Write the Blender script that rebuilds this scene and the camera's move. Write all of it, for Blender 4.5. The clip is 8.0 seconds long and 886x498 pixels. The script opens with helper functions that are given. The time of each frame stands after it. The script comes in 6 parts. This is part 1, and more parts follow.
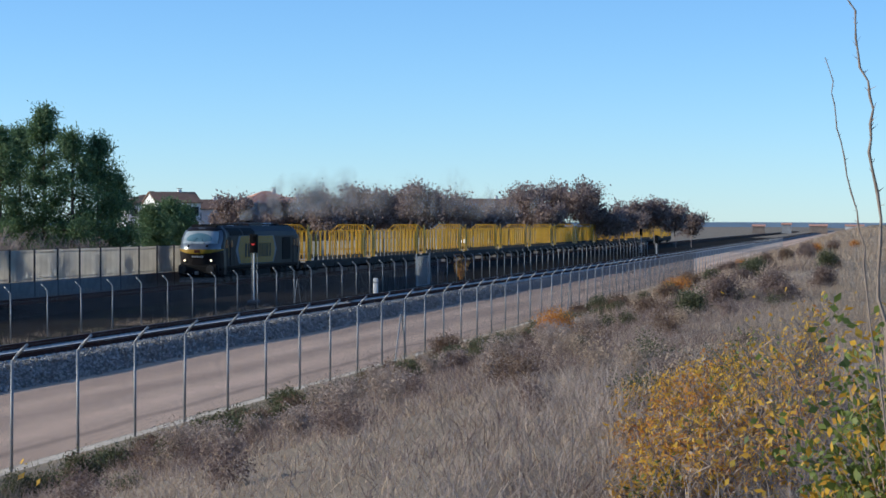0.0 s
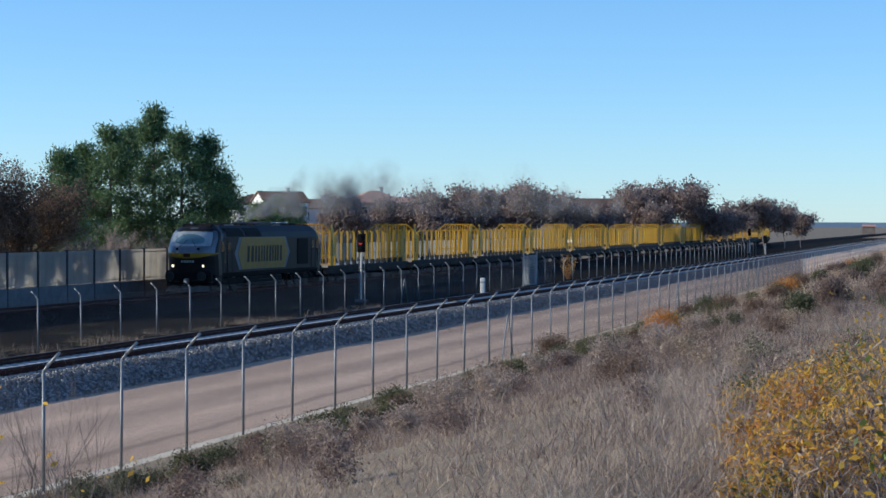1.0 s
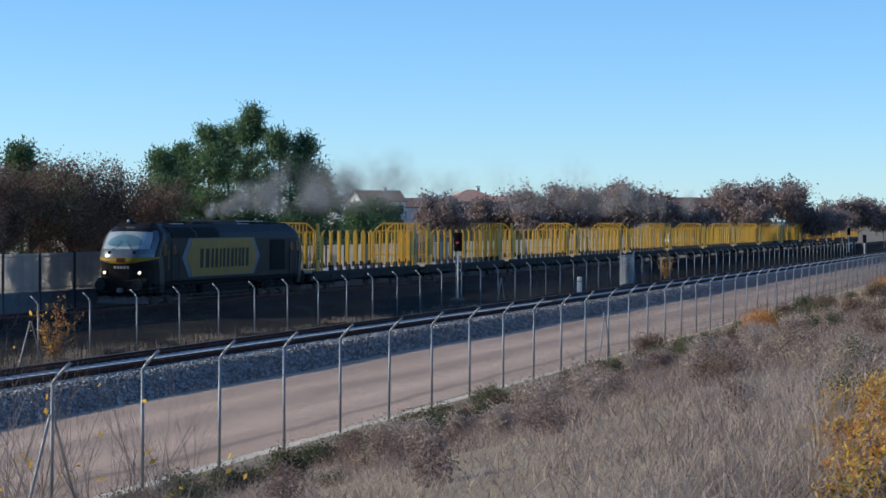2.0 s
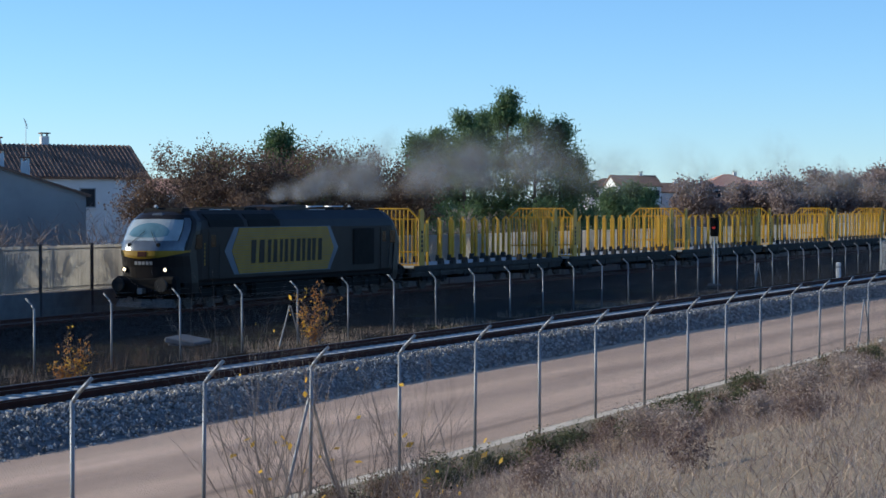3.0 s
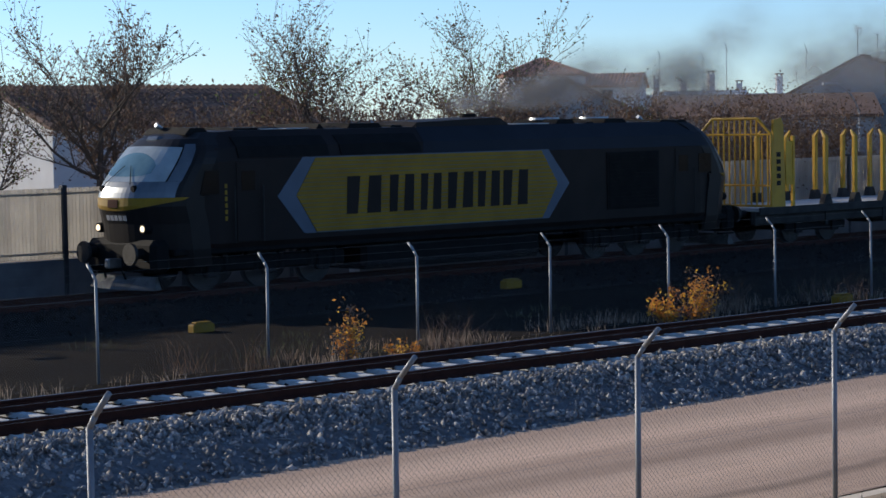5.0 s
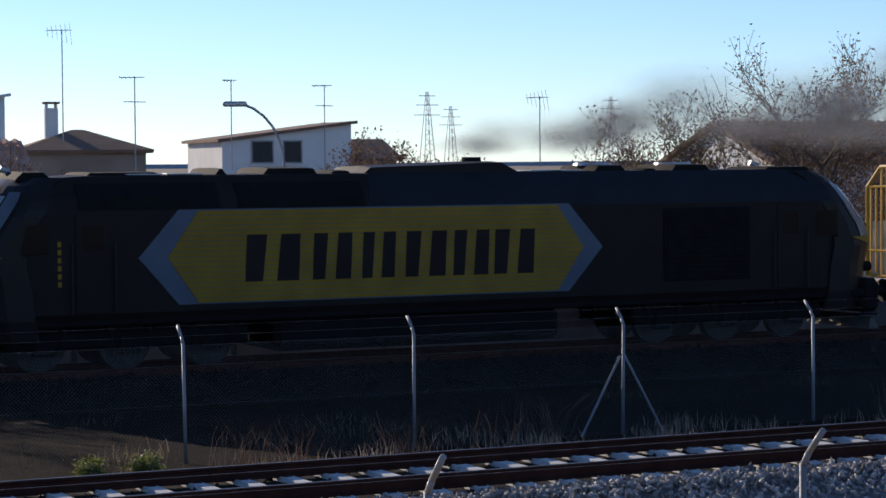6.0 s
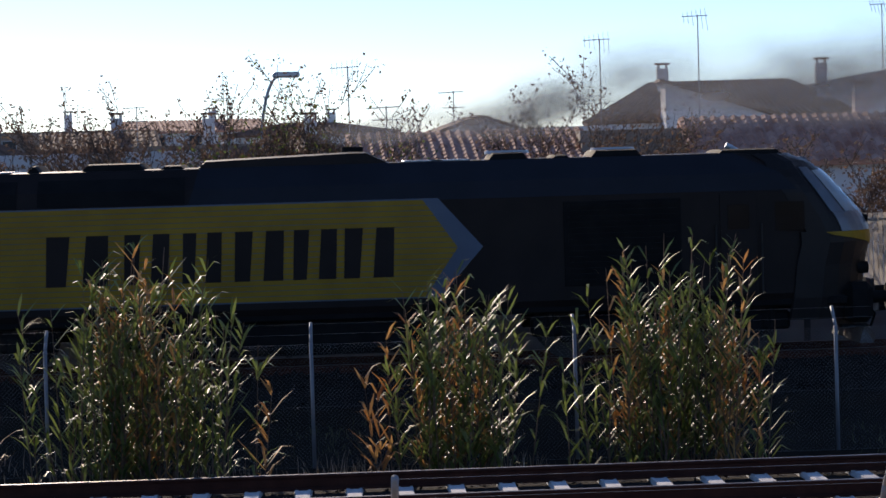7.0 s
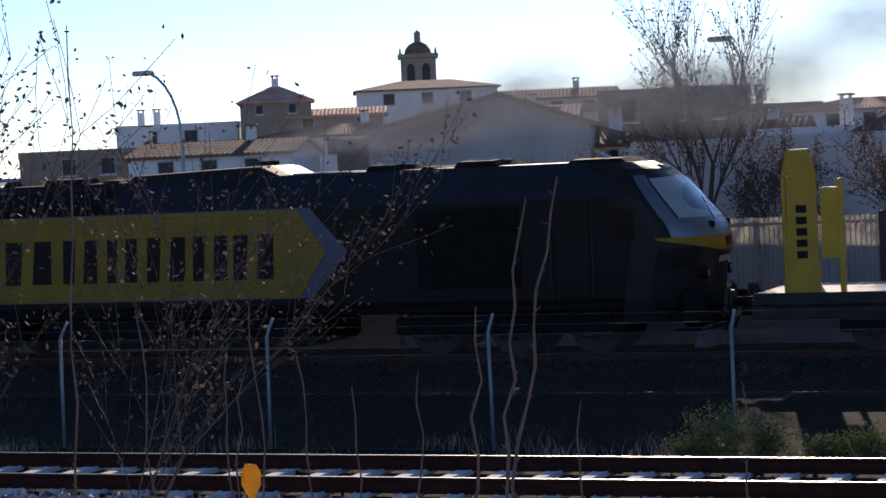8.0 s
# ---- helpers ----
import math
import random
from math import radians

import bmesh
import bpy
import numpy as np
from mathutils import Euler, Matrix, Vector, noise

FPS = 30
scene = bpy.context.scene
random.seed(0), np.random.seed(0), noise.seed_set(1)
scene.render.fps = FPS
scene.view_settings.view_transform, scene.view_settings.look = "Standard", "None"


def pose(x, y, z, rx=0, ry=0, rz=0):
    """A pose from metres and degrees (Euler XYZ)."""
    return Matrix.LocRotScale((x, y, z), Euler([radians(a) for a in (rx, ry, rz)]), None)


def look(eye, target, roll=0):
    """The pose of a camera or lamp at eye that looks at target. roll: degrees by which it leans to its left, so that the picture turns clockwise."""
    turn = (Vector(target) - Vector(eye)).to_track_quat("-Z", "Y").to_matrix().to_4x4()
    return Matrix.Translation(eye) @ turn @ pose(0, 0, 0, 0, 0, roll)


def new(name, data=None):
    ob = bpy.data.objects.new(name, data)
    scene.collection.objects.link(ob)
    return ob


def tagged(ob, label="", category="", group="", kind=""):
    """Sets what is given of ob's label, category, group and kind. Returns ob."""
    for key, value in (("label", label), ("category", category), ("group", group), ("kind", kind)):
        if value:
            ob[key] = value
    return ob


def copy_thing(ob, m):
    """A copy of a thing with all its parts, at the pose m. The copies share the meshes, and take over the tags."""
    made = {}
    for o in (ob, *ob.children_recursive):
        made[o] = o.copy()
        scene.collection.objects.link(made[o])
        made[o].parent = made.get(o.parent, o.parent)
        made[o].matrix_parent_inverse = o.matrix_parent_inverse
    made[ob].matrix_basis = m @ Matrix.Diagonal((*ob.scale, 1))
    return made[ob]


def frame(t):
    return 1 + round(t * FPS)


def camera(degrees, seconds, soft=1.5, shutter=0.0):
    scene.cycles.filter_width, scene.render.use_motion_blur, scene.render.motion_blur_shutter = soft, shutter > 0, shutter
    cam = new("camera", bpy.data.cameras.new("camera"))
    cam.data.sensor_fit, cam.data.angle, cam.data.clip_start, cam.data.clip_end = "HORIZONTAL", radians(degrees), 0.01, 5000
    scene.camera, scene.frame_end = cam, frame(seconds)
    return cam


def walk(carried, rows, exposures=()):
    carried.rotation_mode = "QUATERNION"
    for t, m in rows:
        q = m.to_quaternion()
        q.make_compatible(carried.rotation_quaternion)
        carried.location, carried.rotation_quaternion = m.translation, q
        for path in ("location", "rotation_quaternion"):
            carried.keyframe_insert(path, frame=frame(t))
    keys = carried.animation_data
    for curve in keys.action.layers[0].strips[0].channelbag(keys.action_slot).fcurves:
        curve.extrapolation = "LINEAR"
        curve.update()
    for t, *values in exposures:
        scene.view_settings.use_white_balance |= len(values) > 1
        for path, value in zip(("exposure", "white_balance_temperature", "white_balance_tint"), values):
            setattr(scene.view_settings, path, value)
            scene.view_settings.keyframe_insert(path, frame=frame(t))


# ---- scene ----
cam = camera(22.48, 8.0, soft=1.6)
U = 1.09  # metres in one unit of the plan
EYE = Vector((0.0, 0.0, 3.448)) * U


def place(x, y, z, rx=0, ry=0, rz=0):
    """A pose at a point of the plan."""
    return pose(x * U, y * U, z * U, rx, ry, rz)


def aim(yaw, pitch, roll):
    """The camera stands still and pans: yaw from +X towards +Y, pitch upwards, roll, in degrees."""
    a, p = radians(yaw), radians(pitch)
    d = Vector((math.cos(a) * math.cos(p), math.sin(a) * math.cos(p), math.sin(p)))
    return look(EYE, EYE + d, roll)


walk(cam, [(t, aim(a, p, r)) for t, a, p, r in (
    (0.0, 10.96, -0.663, 0.08), (0.5, 12.157, -0.608, 0.13), (1.0, 13.712, -0.676, 0.17), (1.2, 14.32, -0.73, 0.18),
    (2.3, 17.155, -0.79, 0.23), (2.5, 18.137, -0.911, 0.23), (3.0, 22.753, -1.11, 0.11), (3.5, 26.241, -1.122, -0.06),
    (4.0, 30.174, -1.253, -0.115), (4.5, 36.841, -1.892, -0.09), (4.7, 40.882, -2.776, -0.45), (5.8, 59.851, -2.192, -0.75),
    (6.0, 64.522, -2.194, -0.44), (6.2, 69.277, -2.39, -0.6), (6.4, 74.221, -2.373, -0.5), (6.5, 76.348, -2.372, -0.66),
    (6.6, 78.468, -2.333, -0.88), (6.8, 82.937, -2.377, -1.16), (7.0, 87.446, -2.501, -1.65), (7.2, 91.977, -2.627, -1.72),
    (7.5, 99.765, -2.729, -1.89), (7.8, 107.066, -2.414, -2.25), (8.0, 111.536, -2.298, -2.62))],
     exposures=((0.0, 0.15, 5800.0, 5.0), (2.5, 0.15, 5800.0, 5.0), (3.5, 0.18, 5900.0, 6.0), (4.5, 0.05, 6050.0, 8.0), (6.0, -0.08, 6550.0, 16.0), (8.0, -0.03, 6700.0, 20.0)))

# ---- world and sun ----
SUN_AZ, SUN_EL = 104.0, 18.5  # degrees; azimuth from +X towards +Y
world = bpy.data.worlds.new("sky")
scene.world = world
world.use_nodes = True
wn = world.node_tree.nodes
sky = wn.new("ShaderNodeTexSky")
sky.sky_type = "NISHITA"
sky.sun_disc = False
sky.sun_elevation = radians(SUN_EL)
sky.sun_rotation = radians(90.0 - SUN_AZ)
sky.altitude = 1500.0
sky.air_density, sky.dust_density, sky.ozone_density = 0.9, 0.2, 4.5
wn["Background"].inputs["Strength"].default_value = 0.145
tint = wn.new("ShaderNodeMix")
tint.data_type, tint.blend_type = "RGBA", "MULTIPLY"
tint.inputs["Factor"].default_value, tint.inputs["B"].default_value = 1.0, (0.97, 1.0, 1.04, 1)
world.node_tree.links.new(sky.outputs["Color"], tint.inputs["A"])
world.node_tree.links.new(tint.outputs["Result"], wn["Background"].inputs["Color"])
sun = new("sun", bpy.data.lights.new("sun", "SUN"))
sun.data.energy, sun.data.angle, sun.data.color = 4.7, radians(0.55), (1.0, 0.875, 0.69)
_s = Vector((math.cos(radians(SUN_AZ)) * math.cos(radians(SUN_EL)), math.sin(radians(SUN_AZ)) * math.cos(radians(SUN_EL)), math.sin(radians(SUN_EL))))
sun.matrix_basis = look(_s * 50, (0, 0, 0))


# ---- materials ----
def material(name, a, b, scale=6.0, rough=0.8, metal=0.0, bump=0.0, fine=60.0, stretch=(1, 1, 1), per_object=0.0, per_island=0.0, through_light=0.0, spec=None):
    """Two colours mixed by noise at two scales, with relief; values vary by object or by loose piece."""
    m = bpy.data.materials.new(name)
    m.use_nodes = True
    n, l = m.node_tree.nodes, m.node_tree.links
    p = n["Principled BSDF"]
    co, mp = n.new("ShaderNodeTexCoord"), n.new("ShaderNodeMapping")
    mp.inputs["Scale"].default_value = stretch
    l.new(co.outputs["Object"], mp.inputs["Vector"])
    big, small = n.new("ShaderNodeTexNoise"), n.new("ShaderNodeTexNoise")
    big.inputs["Scale"].default_value, small.inputs["Scale"].default_value = scale, fine
    big.inputs["Detail"].default_value, small.inputs["Detail"].default_value = 6.0, 3.0
    for x in (big, small):
        l.new(mp.outputs["Vector"], x.inputs["Vector"])
    add = n.new("ShaderNodeMath")
    add.operation = "MULTIPLY_ADD"
    l.new(small.outputs["Fac"], add.inputs[0])
    add.inputs[1].default_value = 0.5
    l.new(big.outputs["Fac"], add.inputs[2])
    last = add.outputs[0]
    for amount, node, socket in ((per_object, "ShaderNodeObjectInfo", "Random"), (per_island, "ShaderNodeNewGeometry", "Random Per Island")):
        if amount:
            rnd, ad = n.new(node), n.new("ShaderNodeMath")
            ad.operation = "MULTIPLY_ADD"
            l.new(rnd.outputs[socket], ad.inputs[0])
            ad.inputs[1].default_value = amount
            l.new(last, ad.inputs[2])
            last = ad.outputs[0]
    extra = (per_object + per_island) / 2
    ramp = n.new("ShaderNodeMapRange")
    ramp.inputs["From Min"].default_value, ramp.inputs["From Max"].default_value = 0.45 + extra * 0.6, 1.05 + extra * 1.4
    l.new(last, ramp.inputs["Value"])
    mix = n.new("ShaderNodeMix")
    mix.data_type = "RGBA"
    mix.inputs["A"].default_value, mix.inputs["B"].default_value = (*a, 1), (*b, 1)
    l.new(ramp.outputs["Result"], mix.inputs["Factor"])
    l.new(mix.outputs["Result"], p.inputs["Base Color"])
    p.inputs["Roughness"].default_value, p.inputs["Metallic"].default_value = rough, metal
    if spec is not None:
        p.inputs["Specular IOR Level"].default_value = spec
    if bump:
        bp = n.new("ShaderNodeBump")
        bp.inputs["Strength"].default_value, bp.inputs["Distance"].default_value = bump, 0.03
        l.new(add.outputs[0], bp.inputs["Height"])
        l.new(bp.outputs["Normal"], p.inputs["Normal"])
    if through_light:
        tr, mx = n.new("ShaderNodeBsdfTranslucent"), n.new("ShaderNodeMixShader")
        l.new(mix.outputs["Result"], tr.inputs["Color"])
        mx.inputs["Fac"].default_value = through_light
        l.new(p.outputs["BSDF"], mx.inputs[1])
        l.new(tr.outputs["BSDF"], mx.inputs[2])
        l.new(mx.outputs["Shader"], n["Material Output"].inputs["Surface"])
    return m



def veil(name, colour, most):
    """A wisp of soot, densest in its middle and thinning out to nothing at its rim."""
    m = bpy.data.materials.new(name)
    m.use_nodes = True
    n, l = m.node_tree.nodes, m.node_tree.links
    n.remove(n["Principled BSDF"])
    uv, off, size, fall, grain, mul = (n.new("ShaderNode" + k) for k in ("TexCoord", "VectorMath", "VectorMath", "MapRange", "TexNoise", "Math"))
    off.operation, size.operation, mul.operation = "SUBTRACT", "LENGTH", "MULTIPLY"
    off.inputs[1].default_value = (0.5, 0.5, 0)
    l.new(uv.outputs["UV"], off.inputs[0])
    l.new(off.outputs["Vector"], size.inputs[0])
    fall.interpolation_type = "SMOOTHSTEP"
    for key, value in (("From Min", 0.0), ("From Max", 0.5), ("To Min", most), ("To Max", 0.0)):
        fall.inputs[key].default_value = value
    l.new(size.outputs["Value"], fall.inputs["Value"])
    grain.inputs["Scale"].default_value, grain.inputs["Detail"].default_value = 0.8, 4.0
    drawn = n.new("ShaderNodeMapping")
    drawn.inputs["Scale"].default_value = (0.4, 1.0, 1.0)
    l.new(uv.outputs["Object"], drawn.inputs["Vector"])
    l.new(drawn.outputs["Vector"], grain.inputs["Vector"])
    cut = n.new("ShaderNodeMapRange")
    cut.inputs["From Min"].default_value, cut.inputs["From Max"].default_value = 0.12, 0.60
    l.new(grain.outputs["Fac"], cut.inputs["Value"])
    l.new(fall.outputs["Result"], mul.inputs[0])
    l.new(cut.outputs["Result"], mul.inputs[1])
    lit, back, both, clear, mx = (n.new("ShaderNode" + k) for k in ("BsdfDiffuse", "BsdfTranslucent", "MixShader", "BsdfTransparent", "MixShader"))
    lit.inputs["Color"].default_value = back.inputs["Color"].default_value = (*colour, 1)
    l.new(lit.outputs["BSDF"], both.inputs[1])
    l.new(back.outputs["BSDF"], both.inputs[2])
    l.new(mul.outputs["Value"], mx.inputs["Fac"])
    l.new(clear.outputs["BSDF"], mx.inputs[1])
    l.new(both.outputs["Shader"], mx.inputs[2])
    l.new(mx.outputs["Shader"], n["Material Output"].inputs["Surface"])
    return m


def rutted(m, lanes):
    """Wear along a road: packed wheel tracks and rougher strips, each (y in the plan, half width, factor)."""
    n, l = m.node_tree.nodes, m.node_tree.links
    base = n["Principled BSDF"].inputs["Base Color"]
    last = base.links[0].from_socket
    co, sep, wob, off = n.new("ShaderNodeTexCoord"), n.new("ShaderNodeSeparateXYZ"), n.new("ShaderNodeTexNoise"), n.new("ShaderNodeMath")
    l.new(co.outputs["Object"], sep.inputs["Vector"])
    wob.inputs["Scale"].default_value, wob.inputs["Detail"].default_value = 0.22, 5.0
    l.new(co.outputs["Object"], wob.inputs["Vector"])
    off.operation, off.inputs[1].default_value = "MULTIPLY_ADD", 1.1
    l.new(wob.outputs["Fac"], off.inputs[0])
    l.new(sep.outputs["Y"], off.inputs[2])
    for y, half, factor in lanes:
        d, a, r, mx = n.new("ShaderNodeMath"), n.new("ShaderNodeMath"), n.new("ShaderNodeMapRange"), n.new("ShaderNodeMix")
        d.operation, a.operation = "SUBTRACT", "ABSOLUTE"
        d.inputs[1].default_value = y * U + 0.55
        l.new(off.outputs[0], d.inputs[0])
        l.new(d.outputs[0], a.inputs[0])
        r.interpolation_type = "SMOOTHSTEP"
        for key, value in (("From Min", 0.0), ("From Max", half * 1.5), ("To Min", 1.0), ("To Max", 0.0)):
            r.inputs[key].default_value = value
        l.new(a.outputs[0], r.inputs["Value"])
        mx.data_type, mx.blend_type = "RGBA", "MULTIPLY"
        mx.inputs["B"].default_value = (factor, factor, factor, 1)
        l.new(r.outputs["Result"], mx.inputs["Factor"])
        l.new(last, mx.inputs["A"])
        last = mx.outputs["Result"]
    l.new(last, base)
    return m


def glow(name, colour, strength):
    m = bpy.data.materials.new(name)
    m.use_nodes = True
    p = m.node_tree.nodes["Principled BSDF"]
    p.inputs["Base Color"].default_value = p.inputs["Emission Color"].default_value = (*colour, 1)
    p.inputs["Emission Strength"].default_value = strength
    return m


